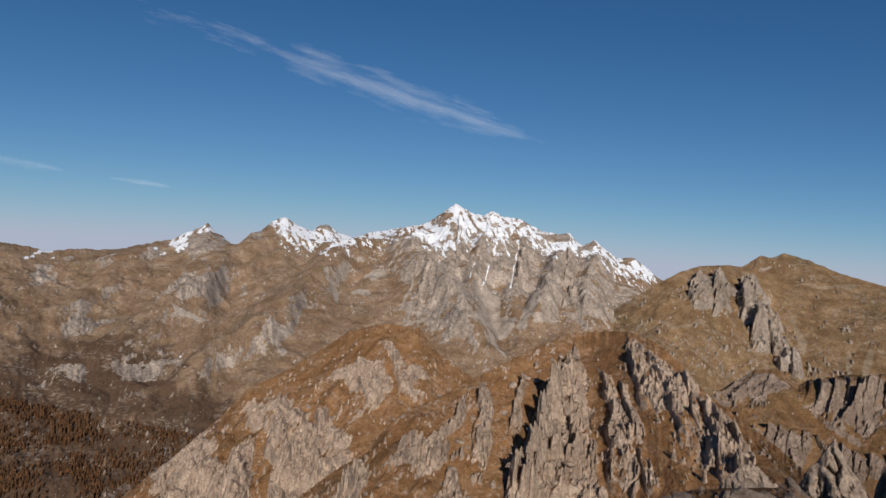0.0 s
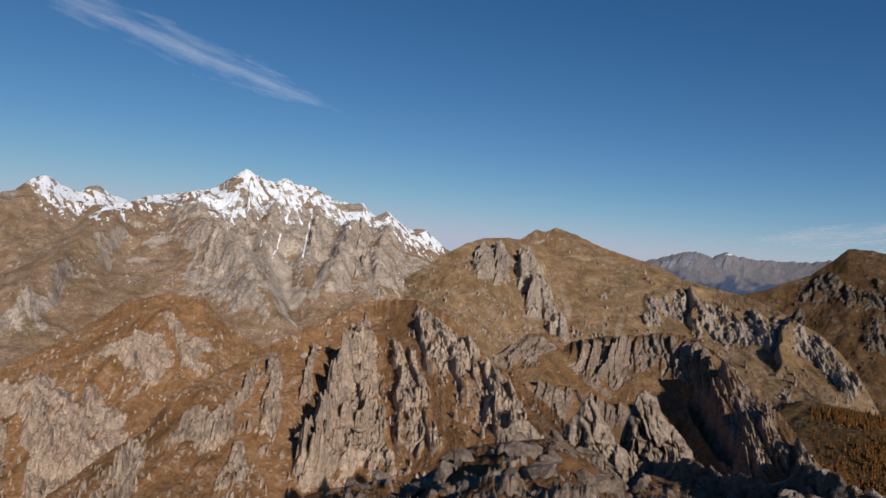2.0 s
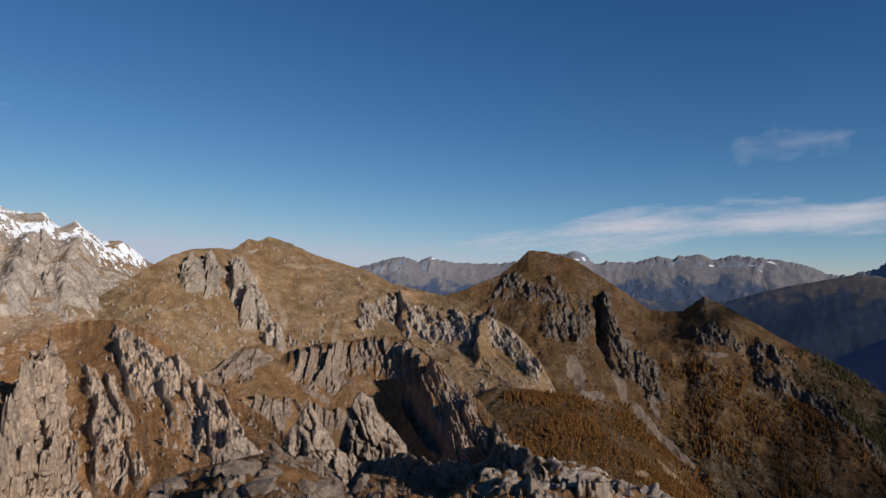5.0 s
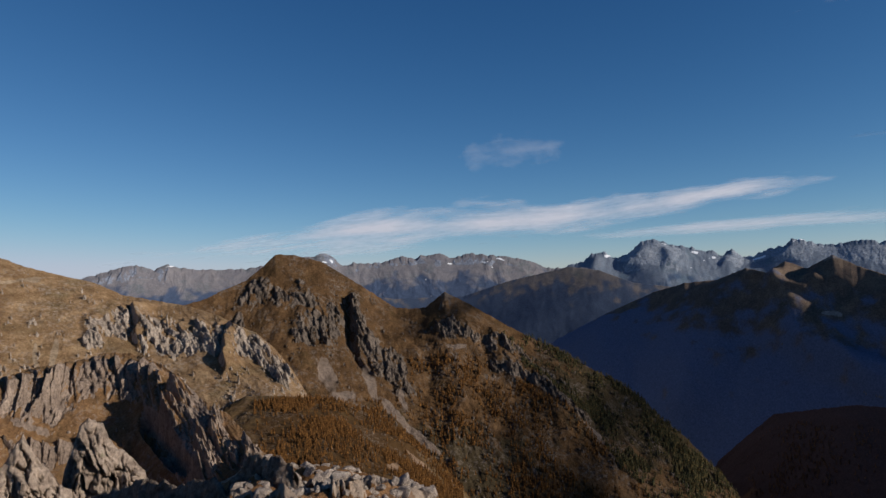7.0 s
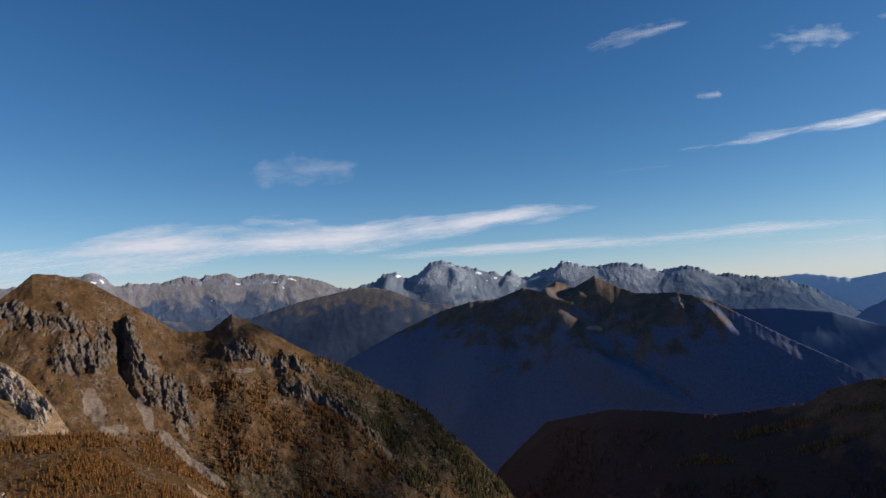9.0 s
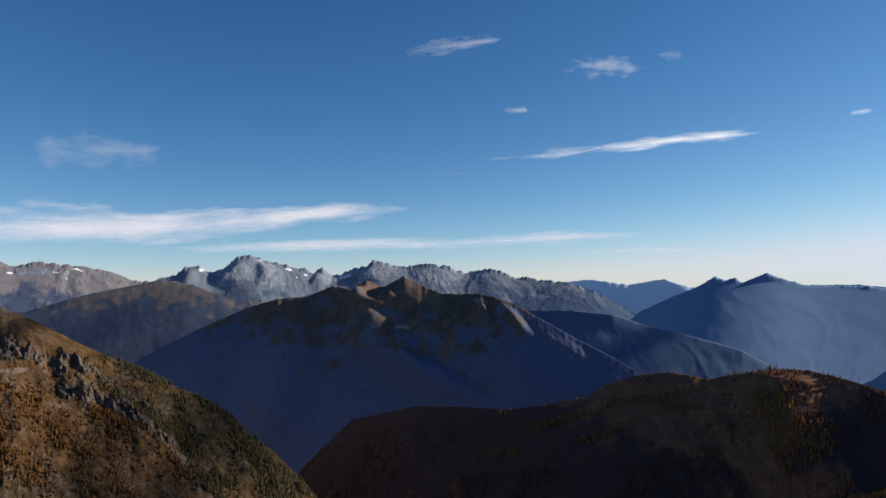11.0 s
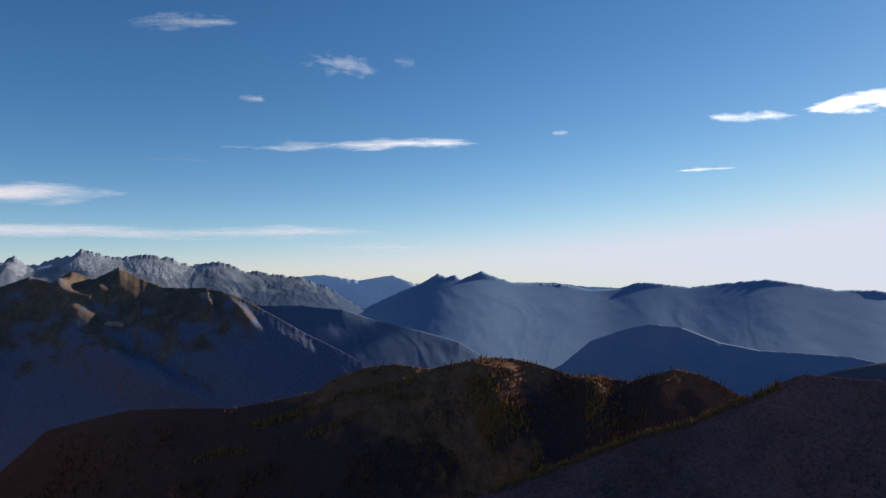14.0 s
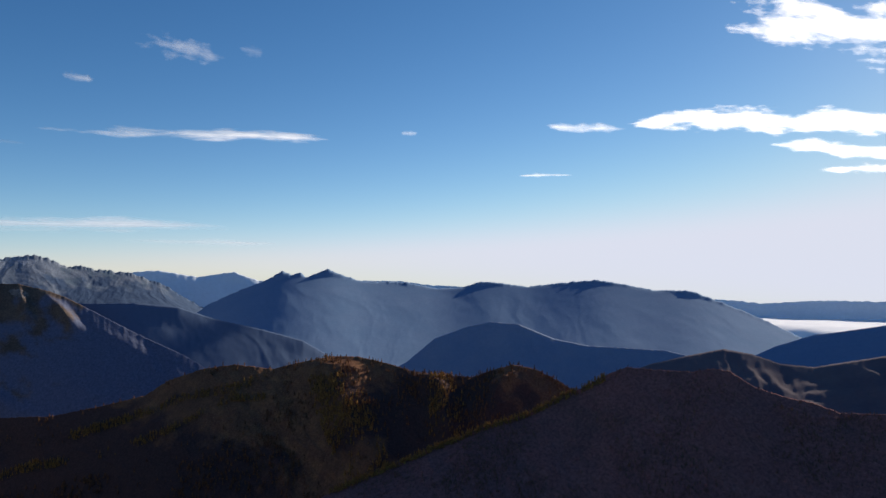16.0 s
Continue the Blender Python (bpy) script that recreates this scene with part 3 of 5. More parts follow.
mountain("larch_hill", "rounded brown hill with dark rock bands, scree and larches on its lower slopes",
         [(38, -3.5), (40, -1.2), (42.2, -0.6), (43.2, -0.1), (45.1, 0.65), (46.5, 1.75), (47.5, 2.7), (48.9, 2.6), (51.1, 2.0), (52.8, 0.9), (55.0, -0.6), (57.0, -2.0),
          (58.2, -2.15), (59.5, -2.1), (60.3, -1.5), (61.1, -0.9), (62.3, -1.5), (64.2, -2.6), (66.3, -3.9), (67.8, -4.7), (70.5, -6.1), (72.7, -7.4), (75.8, -9.1), (77.9, -11.2), (79.6, -12.5),
          (81.5, -14.5), (83, -16.2), (86, -20.5)],
         [(38, 1300), (48, 1450), (62, 1450), (75, 1420), (86, 1280)], [(38, 960, -300), (55, 990, -350), (75, 1010, -410), (80, 980, -450), (86, 960, -500)], hill_slope, 0.06, 300,
         spur=(9, 200), rough=(4.0, 46), block=(8, 18), rock=(-0.10, 0.38, 20), jag=0.05, seed=22, lean=0.35, cliff=0.56, category="hill", profile=1.1,
         rocks=[(54.3, -4.4, 0.9, 2.4, -0.4), (56.6, -6.6, 1.5, 2.0, -0.5), (49.8, -3.8, 1.2, 1.0), (61.5, -4.0, 1.4, 0.8, -0.8), (66, -6, 2.2, 0.8, -1.4)],
         screes=[(51.3, -7.2, 0.8, 1.9, -0.3), (52.6, -9.0, 1.3, 0.5, -0.6), (54.8, -8.0, 0.5, 1.8, -0.3), (56.6, -10.4, 0.6, 1.6, -0.9), (58.6, -12.4, 0.55, 1.8, -1.1), (57.4, -9.6, 0.3, 1.2, -0.3), (62, -5.4, 1.0, 0.25, -2), (72.8, -12.8, 0.3, 1.0, -1.0)],
         woods=[(80, -11.5, 10, 6, -1.2), (56, -15.5, 14, 5)], stones=(4, 0.0),
         swells=[(46.2, 0.0, 1.6, 1.1, 0.4, 12), (54.4, -2.6, 1.0, 2.6, -0.4, 16), (58.0, -6.5, 1.6, 3, -0.5, 10)],
         butts=[(45.6, 0.7, -1.4, 0.35, 0.7, -0.2, 8.7), (46.6, 0.9, -0.8, 0.3, 0.6, -0.2, 7.4), (47.6, 0.0, -1.6, 0.3, 0.6, -0.3, 7.4), (49.2, 0.6, -1.2, 0.3, 0.6, -0.6, 6.8), (50.3, -0.9, -1.9, 0.4, 0.7, -0.3, 5.6), (49.6, -2.6, -4.2, 0.4, 0.9, -0.3, 7.4), (51.2, -2.4, -5.2, 0.4, 0.8, -0.2, 8.7),
                (52.0, -1.6, -3.0, 0.3, 0.6, -0.3, 6.2), (53.6, -1.0, -5.4, 0.25, 0.9, -0.2, 18.6), (55.0, -4.6, -7.6, 0.5, 1.1, -0.4, 9.9), (56.6, -6.4, -9.2, 0.5, 1.1, -0.4, 8.1), (44.6, -1.8, -3.0, 0.3, 0.6, 0, 5), (61.4, -0.9, -2.4, 0.5, 0.7, 0.3, 9.9)],
         cliffs=[([(44.2, -0.4), (46.0, 0.3), (47.6, -0.5), (49.0, -0.7), (50.6, -1.0)], 0.9, 0.8, 5, 0.6), ([(48.6, -2.4), (50.4, -2.2), (52.0, -1.9), (52.8, -2.4)], 2.2, 0.8, 5, 0.6), ([(53.6, -3.0), (55.4, -5.0), (57.2, -7.0)], 2.0, 0.8, 6, 0.7), ([(59.5, -3.4), (63, -4.4), (67, -6.4), (71, -9)], 0.7, 0.8, 5, 0.9), ([(64.5, -6.5), (68.5, -8.6), (73, -11.8)], 0.8, 0.8, 6, 1.0)],
         ribs=[([(62.0, -1.4), (66.5, -6.5), (70, -10), (74.5, -15.5)], 3.0, 1.6, 24), ([(53.1, -1.2), (53.0, -4.5), (54.6, -7.5)], 0.6, 0.5, -14)])
mountain("larch_bench", "gentle brown bench of dry grass under golden larches",
         [(36, -13), (39, -11.4), (42, -9.8), (44.9, -8.4), (47.8, -8.6), (52.1, -9.3), (54.7, -10.5), (57.4, -12.1), (60.9, -15.2), (64, -19)],
         [(36, 700), (45, 840), (64, 760)], [(36, 480, -150), (50, 520, -165), (64, 560, -215)], bench_turf, 0.07, 130, back=(120, 0.1), profile=0.8,
         spur=(4, 90), rough=(1.6, 30), block=(3, 12), rock=(-0.2, 0.4, 16), jag=0.05, seed=27, category="hill", woods=[(52, -13, 9, 4, -0.6)], screes=[(56.5, -14.6, 0.8, 0.35, -1), (58.6, -14.4, 0.4, 1.2, -1.0)], stones=(2.5, 0.02))
mountain("rocky_spur", "brown grassy spur with pale slabs of bare rock",
         [(-36, -22), (-30, -19.5), (-24, -16.3), (-20.7, -13.8), (-17.2, -10.8), (-15.2, -8.7), (-11.7, -6.9), (-9.1, -5.1), (-7.4, -3.9), (-4.6, -3.2),
          (-1.8, -3.4), (0.1, -5.6), (2.5, -7.1), (4.9, -8.1), (10, -10)],
         [(-36, 330), (-10, 420), (0, 420), (10, 380)], [(-36, 250, -125), (-10, 275, -118), (10, 270, -112)], near_slope, 0.055, 260,
         spur=(3.5, 44), rough=(1.0, 22), block=(3.2, 7), rock=(0.08, 0.42, 13), jag=0.10, seed=32, category="ridge", lean=-0.55,
         rocks=[(-19, -16, 4, 5, -0.5), (-12.5, -11.5, 3.2, 2.8, -0.8), (-6, -7.8, 2.6, 1.6, -0.9), (-9, -15, 4, 4, -0.5), (-2, -7.5, 2.2, 1.2, -0.8)], stones=(2.0, 0.08),
         swells=[(-17.5, -15, 3.0, 5, -0.5, 9), (-11.5, -13, 2.2, 4, -0.5, 8)],
         butts=[(-15.2, -12.5, -22, 0.7, 1.8, 0.1, 9), (-12.2, -10.5, -19, 0.6, 1.7, -0.1, 8), (-9.4, -9.6, -17, 0.5, 1.5, -0.15, 7), (-6.6, -6.2, -10, 0.4, 1.0, -0.5, 6), (-4.2, -5.0, -9, 0.4, 0.9, -0.5, 5), (-19, -14.5, -22, 0.7, 1.6, 0.2, 8)])
mountain("rock_ridge", "steep brown ridge with a ribbed pale rock face",
         [(-20, -24), (-14, -19), (-8.2, -14.9), (-5.5, -13.4), (-3.4, -10.7), (1.2, -8.3), (4.8, -6.3), (8.4, -4.3), (10.6, -3.3), (12.9, -3.0), (15.1, -2.9),
          (17.2, -3.6), (19, -5.0), (21, -7.2), (23.1, -8.6), (25.8, -10.4), (27.6, -11.8), (32, -15)],
         [(-20, 110), (0, 170), (12, 210), (22, 170), (32, 120)], [(-20, 85, -42), (0, 112, -50), (12, 132, -57), (22, 112, -46), (32, 86, -34)], near_slope, 0.045, 350,
         spur=(1.0, 22), rough=(0.6, 9), block=(2.2, 4.2), rock=(-0.04, 0.40, 6), jag=0.10, seed=45, category="ridge", lean=-0.3,
         rocks=[(10.8, -5.4, 0.8, 1.4), (17.0, -6.6, 1.7, 3.4, -0.45), (20.5, -10.5, 1.6, 2.6, -0.5), (-1, -13.6, 2.4, 1.2, 0.6), (22.4, -10, 1.2, 2.4), (15.2, -12.4, 1.4, 2.6, -0.3)], stones=(1.2, 0.08), cliff=0.5,
         butts=[(11.2, -4.4, -17.5, 0.45, 4.6, 0.06, 10), (9.9, -8.6, -17.5, 0.5, 2.6, 0.22, 9), (11.6, -8.0, -13.4, 0.5, 1.2, -0.1, 4), (13.4, -6.4, -15.0, 0.4, 1.3, -0.25, 4), (11.2, -12.6, -17, 0.5, 1.4, 0.1, 4), (14.6, -7.0, -11.6, 0.35, 0.8, -0.4, 4), (16.2, -10.8, -14.8, 0.35, 0.8, -0.35, 3.4),
                (15.4, -3.3, -8.6, 0.7, 1.5, -0.45, 4.5), (17.6, -4.8, -11.4, 0.7, 1.5, -0.5, 4.5), (19.6, -6.4, -11.8, 0.5, 1.3, -0.5, 4), (7.1, -7.4, -11.4, 0.3, 0.7, 0.15, 4), (4.2, -8.2, -13.9, 0.35, 0.9, 0.1, 3.6), (2.4, -9.6, -14, 0.4, 0.8, 0.7, 2.8), (-1.5, -12.0, -15, 0.5, 1.0, 0.6, 2.6),
                (1.6, -14.8, -18, 0.6, 1.6, 0.2, 2.6), (21.4, -8.2, -13.2, 0.5, 1.3, -0.4, 5), (23.2, -9.6, -13.6, 0.4, 1.0, -0.3, 4), (-6, -15, -20, 0.6, 1.6, 0.5, 3)])
mountain("crag_ridge", "dark grey crag ridge cut by steep gullies above brown turf",
         [(19, -9.5), (21.1, -7.6), (22.7, -6.4), (24.5, -5.2), (25.9, -5.0), (27.3, -6.0), (28.2, -5.5), (30.5, -5.0), (33.3, -4.7), (35.1, -4.3), (36.7, -4.5), (38.5, -5.3), (40.0, -6.5), (41.2, -7.9),
          (42.4, -9.0), (43.5, -9.6), (44.6, -10.9), (45.6, -12.3), (48.6, -14.5), (53.6, -16), (60, -19)],
         [(19, 260), (36, 300), (45, 210), (60, 130)], [(19, 185, -72), (36, 205, -84), (45, 150, -60), (60, 100, -44)], crag_slope, 0.045, 290, back=(220, 0.28),
         spur=(2, 34), rough=(0.8, 12), block=(1.7, 5.0), rock=(-0.14, 0.38, 10), jag=0.10, seed=58, category="ridge", lean=-0.25,
         rocks=[(25, -6.4, 2.0, 1.6, -0.5), (34.0, -6.2, 5.5, 1.7, 0.15), (42.4, -10.8, 2.2, 4.2, -0.4), (39.6, -11.5, 2.4, 3.4)], stones=(1.6, 0.0), cliff=0.54,
         butts=[(24.6, -5.0, -8.4, 0.5, 1.8, 0.5, 11), (21.8, -7.4, -9.6, 0.4, 1.0, 0.3, 5), (32.2, -5.0, -8.0, 0.6, 1.2, 0.35, 9), (40.9, -6.4, -10.4, 0.5, 1.5, 0.32, 13), (43.5, -9.3, -14.4, 0.4, 1.9, 0.4, 14), (45.4, -11.8, -15.4, 0.4, 1.0, 0.1, 6)],
         cliffs=[([(27.6, -6.0), (30.5, -5.4), (33.3, -5.1), (36.7, -5.0), (38.3, -5.7), (39.6, -6.7)], 3.2, 0.7, 6, 0.75), ([(22.5, -9.6), (27, -10.2), (31, -10.6), (35, -11.2)], 1.6, 0.9, 4, 1.0)],
         swells=[(38.8, -11.0, 1.5, 3.0, -0.3, -14), (29.5, -9.4, 3.2, 1.2, 0, -4)])

# the far ranges; their blue is distance haze painted into the base colours
mountain("brown_far_ridge", "hazy far ridge with brown top and dark woods",
         [(50, -1.5), (53.4, -0.7), (57, -1.3), (62.7, -1.3), (66.4, -0.2), (71.5, 0.8), (73.8, 0.4), (76.4, -0.7), (79.8, -1.2), (88, -3)],
         [(50, 3900), (88, 3900)], [(50, 3480, -520), (88, 3480, -520)], far_brown, 0.1, 110, spur=(5, 300), rough=(3, 140), block=(1, 60), rock=(-0.3, 0.2, 60), jag=0.03, seed=61, cliff=0.9, smooth=4.0, woods=[(66, -5.0, 30, 5.0), (84, -6, 12, 6)])
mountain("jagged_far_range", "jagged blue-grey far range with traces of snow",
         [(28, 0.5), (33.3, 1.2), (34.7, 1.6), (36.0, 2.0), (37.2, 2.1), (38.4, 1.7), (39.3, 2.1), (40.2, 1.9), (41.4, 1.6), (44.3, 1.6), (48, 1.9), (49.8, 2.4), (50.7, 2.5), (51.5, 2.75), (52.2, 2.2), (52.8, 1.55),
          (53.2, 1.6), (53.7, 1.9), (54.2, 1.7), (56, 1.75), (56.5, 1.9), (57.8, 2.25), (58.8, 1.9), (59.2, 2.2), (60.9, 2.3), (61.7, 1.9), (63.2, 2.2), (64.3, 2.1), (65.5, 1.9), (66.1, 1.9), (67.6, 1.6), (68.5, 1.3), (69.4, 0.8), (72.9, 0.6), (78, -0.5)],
         [(28, 4400), (78, 4400)], [(28, 3950, -300), (78, 3950, -320)], hazed_rock, 0.045, 150, spur=(6, 150), rough=(1.2, 70), block=(2, 30), rock=(-0.3, 0.2, 90), teeth=(0.08, 0.9), smooth=1.1, eased=0.08,
         # the low woods zones also stand for blue haze at the range's foot
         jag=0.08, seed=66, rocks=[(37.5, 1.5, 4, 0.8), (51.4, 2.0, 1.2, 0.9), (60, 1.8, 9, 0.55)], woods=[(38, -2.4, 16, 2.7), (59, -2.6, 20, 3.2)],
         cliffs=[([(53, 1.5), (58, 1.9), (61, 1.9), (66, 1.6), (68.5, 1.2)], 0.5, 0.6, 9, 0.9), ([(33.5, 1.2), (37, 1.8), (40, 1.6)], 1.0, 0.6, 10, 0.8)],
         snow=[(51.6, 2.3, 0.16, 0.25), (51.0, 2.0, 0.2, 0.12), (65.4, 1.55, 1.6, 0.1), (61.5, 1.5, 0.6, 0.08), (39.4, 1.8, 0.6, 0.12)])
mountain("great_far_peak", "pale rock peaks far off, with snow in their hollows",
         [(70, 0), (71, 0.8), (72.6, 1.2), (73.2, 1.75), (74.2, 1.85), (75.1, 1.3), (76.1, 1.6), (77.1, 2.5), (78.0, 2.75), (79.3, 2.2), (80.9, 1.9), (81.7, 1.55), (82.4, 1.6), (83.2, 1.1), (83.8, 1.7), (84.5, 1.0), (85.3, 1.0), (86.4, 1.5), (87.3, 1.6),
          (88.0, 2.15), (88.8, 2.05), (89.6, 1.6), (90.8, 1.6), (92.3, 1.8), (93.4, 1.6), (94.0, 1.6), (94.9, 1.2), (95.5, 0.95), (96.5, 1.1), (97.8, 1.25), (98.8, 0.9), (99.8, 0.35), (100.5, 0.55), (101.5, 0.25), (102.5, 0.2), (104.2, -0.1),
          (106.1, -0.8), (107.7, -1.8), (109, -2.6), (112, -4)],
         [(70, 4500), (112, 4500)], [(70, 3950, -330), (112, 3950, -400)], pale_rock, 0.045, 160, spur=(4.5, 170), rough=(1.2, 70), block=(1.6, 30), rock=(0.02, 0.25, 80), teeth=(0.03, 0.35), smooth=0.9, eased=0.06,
         # blue floor on the lower slopes: painted haze as well as wood
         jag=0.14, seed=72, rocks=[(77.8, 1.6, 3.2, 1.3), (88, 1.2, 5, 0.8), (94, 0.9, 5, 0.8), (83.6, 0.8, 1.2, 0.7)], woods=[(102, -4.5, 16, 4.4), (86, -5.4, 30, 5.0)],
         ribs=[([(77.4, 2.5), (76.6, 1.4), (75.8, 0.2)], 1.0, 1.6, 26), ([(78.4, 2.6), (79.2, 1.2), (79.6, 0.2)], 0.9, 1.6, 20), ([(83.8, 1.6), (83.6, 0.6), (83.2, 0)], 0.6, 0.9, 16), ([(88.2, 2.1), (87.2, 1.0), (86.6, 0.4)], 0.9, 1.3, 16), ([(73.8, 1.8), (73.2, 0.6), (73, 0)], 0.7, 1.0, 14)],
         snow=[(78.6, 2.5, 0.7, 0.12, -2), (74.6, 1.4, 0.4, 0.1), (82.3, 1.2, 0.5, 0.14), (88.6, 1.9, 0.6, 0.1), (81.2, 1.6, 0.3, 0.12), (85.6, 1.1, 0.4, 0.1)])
mountain("dark_valley_mountain", "dark wooded mountain above the valley with painted-in haze, its bare brown top in the sun",
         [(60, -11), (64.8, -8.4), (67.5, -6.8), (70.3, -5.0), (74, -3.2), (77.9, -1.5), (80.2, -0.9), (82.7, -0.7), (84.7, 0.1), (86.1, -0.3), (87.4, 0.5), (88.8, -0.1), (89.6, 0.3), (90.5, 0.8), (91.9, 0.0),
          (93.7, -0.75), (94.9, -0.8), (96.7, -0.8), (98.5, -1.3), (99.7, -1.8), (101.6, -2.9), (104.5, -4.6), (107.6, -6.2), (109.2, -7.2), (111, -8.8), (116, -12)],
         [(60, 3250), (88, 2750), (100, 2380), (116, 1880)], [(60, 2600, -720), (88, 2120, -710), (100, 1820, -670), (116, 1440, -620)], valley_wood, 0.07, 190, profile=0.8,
         # below the brown top the woods zones carry the haze-painted floor colour
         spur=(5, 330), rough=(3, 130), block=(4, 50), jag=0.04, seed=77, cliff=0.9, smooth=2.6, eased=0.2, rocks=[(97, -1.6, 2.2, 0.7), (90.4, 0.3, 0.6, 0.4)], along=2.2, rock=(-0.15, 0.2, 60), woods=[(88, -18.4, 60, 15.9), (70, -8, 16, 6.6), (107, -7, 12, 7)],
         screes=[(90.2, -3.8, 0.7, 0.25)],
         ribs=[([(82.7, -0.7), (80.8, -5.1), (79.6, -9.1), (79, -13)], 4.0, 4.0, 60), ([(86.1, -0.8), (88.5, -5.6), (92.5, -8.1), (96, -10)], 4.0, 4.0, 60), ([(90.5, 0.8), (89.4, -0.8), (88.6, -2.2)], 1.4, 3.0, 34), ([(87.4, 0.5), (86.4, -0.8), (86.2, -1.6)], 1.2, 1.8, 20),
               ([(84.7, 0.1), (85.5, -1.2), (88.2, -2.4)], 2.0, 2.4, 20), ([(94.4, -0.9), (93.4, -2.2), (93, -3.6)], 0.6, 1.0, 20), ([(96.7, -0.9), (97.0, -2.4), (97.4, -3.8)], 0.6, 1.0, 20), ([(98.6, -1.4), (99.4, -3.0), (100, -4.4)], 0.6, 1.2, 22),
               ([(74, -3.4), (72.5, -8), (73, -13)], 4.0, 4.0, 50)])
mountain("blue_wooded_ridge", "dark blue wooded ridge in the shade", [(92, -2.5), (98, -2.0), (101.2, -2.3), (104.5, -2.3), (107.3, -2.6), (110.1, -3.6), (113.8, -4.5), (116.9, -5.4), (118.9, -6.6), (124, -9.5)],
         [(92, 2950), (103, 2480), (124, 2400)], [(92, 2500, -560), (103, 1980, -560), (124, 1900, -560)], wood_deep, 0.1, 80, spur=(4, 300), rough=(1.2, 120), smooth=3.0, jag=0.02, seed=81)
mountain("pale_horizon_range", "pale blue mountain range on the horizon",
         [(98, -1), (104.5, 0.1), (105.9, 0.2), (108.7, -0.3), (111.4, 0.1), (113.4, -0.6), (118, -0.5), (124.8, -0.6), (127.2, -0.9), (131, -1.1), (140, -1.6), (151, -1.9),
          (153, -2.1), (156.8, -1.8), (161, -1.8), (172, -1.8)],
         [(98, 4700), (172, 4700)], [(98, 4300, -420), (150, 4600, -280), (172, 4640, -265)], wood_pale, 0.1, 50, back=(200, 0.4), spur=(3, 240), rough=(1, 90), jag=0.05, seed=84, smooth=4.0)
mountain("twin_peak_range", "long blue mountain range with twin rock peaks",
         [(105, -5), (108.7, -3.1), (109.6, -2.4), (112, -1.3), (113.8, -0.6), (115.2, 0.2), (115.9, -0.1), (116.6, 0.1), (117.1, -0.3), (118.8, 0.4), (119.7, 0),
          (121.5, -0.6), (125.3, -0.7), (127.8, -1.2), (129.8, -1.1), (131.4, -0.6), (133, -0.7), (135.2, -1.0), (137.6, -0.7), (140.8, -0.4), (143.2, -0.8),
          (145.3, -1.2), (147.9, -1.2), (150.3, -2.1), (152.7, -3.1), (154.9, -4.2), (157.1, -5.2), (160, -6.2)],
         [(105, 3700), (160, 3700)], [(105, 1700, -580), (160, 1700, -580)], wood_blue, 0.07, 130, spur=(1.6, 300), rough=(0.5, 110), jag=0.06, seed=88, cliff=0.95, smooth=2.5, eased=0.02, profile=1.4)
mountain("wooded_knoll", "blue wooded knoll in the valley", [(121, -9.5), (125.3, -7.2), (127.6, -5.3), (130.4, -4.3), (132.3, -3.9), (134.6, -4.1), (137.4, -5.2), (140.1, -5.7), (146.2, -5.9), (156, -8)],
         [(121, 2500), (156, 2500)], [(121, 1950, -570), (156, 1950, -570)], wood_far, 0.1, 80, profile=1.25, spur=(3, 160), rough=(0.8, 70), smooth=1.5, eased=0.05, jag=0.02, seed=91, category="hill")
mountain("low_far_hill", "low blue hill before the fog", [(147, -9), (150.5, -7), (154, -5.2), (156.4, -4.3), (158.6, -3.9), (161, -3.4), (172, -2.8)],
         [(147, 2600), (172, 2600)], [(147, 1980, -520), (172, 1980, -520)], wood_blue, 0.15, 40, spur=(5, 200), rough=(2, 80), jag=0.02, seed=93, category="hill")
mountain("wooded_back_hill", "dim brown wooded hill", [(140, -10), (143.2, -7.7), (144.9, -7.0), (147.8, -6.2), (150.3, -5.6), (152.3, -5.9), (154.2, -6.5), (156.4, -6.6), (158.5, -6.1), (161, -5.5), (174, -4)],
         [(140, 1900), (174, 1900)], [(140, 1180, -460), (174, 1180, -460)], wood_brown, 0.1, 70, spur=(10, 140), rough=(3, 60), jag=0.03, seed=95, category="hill")
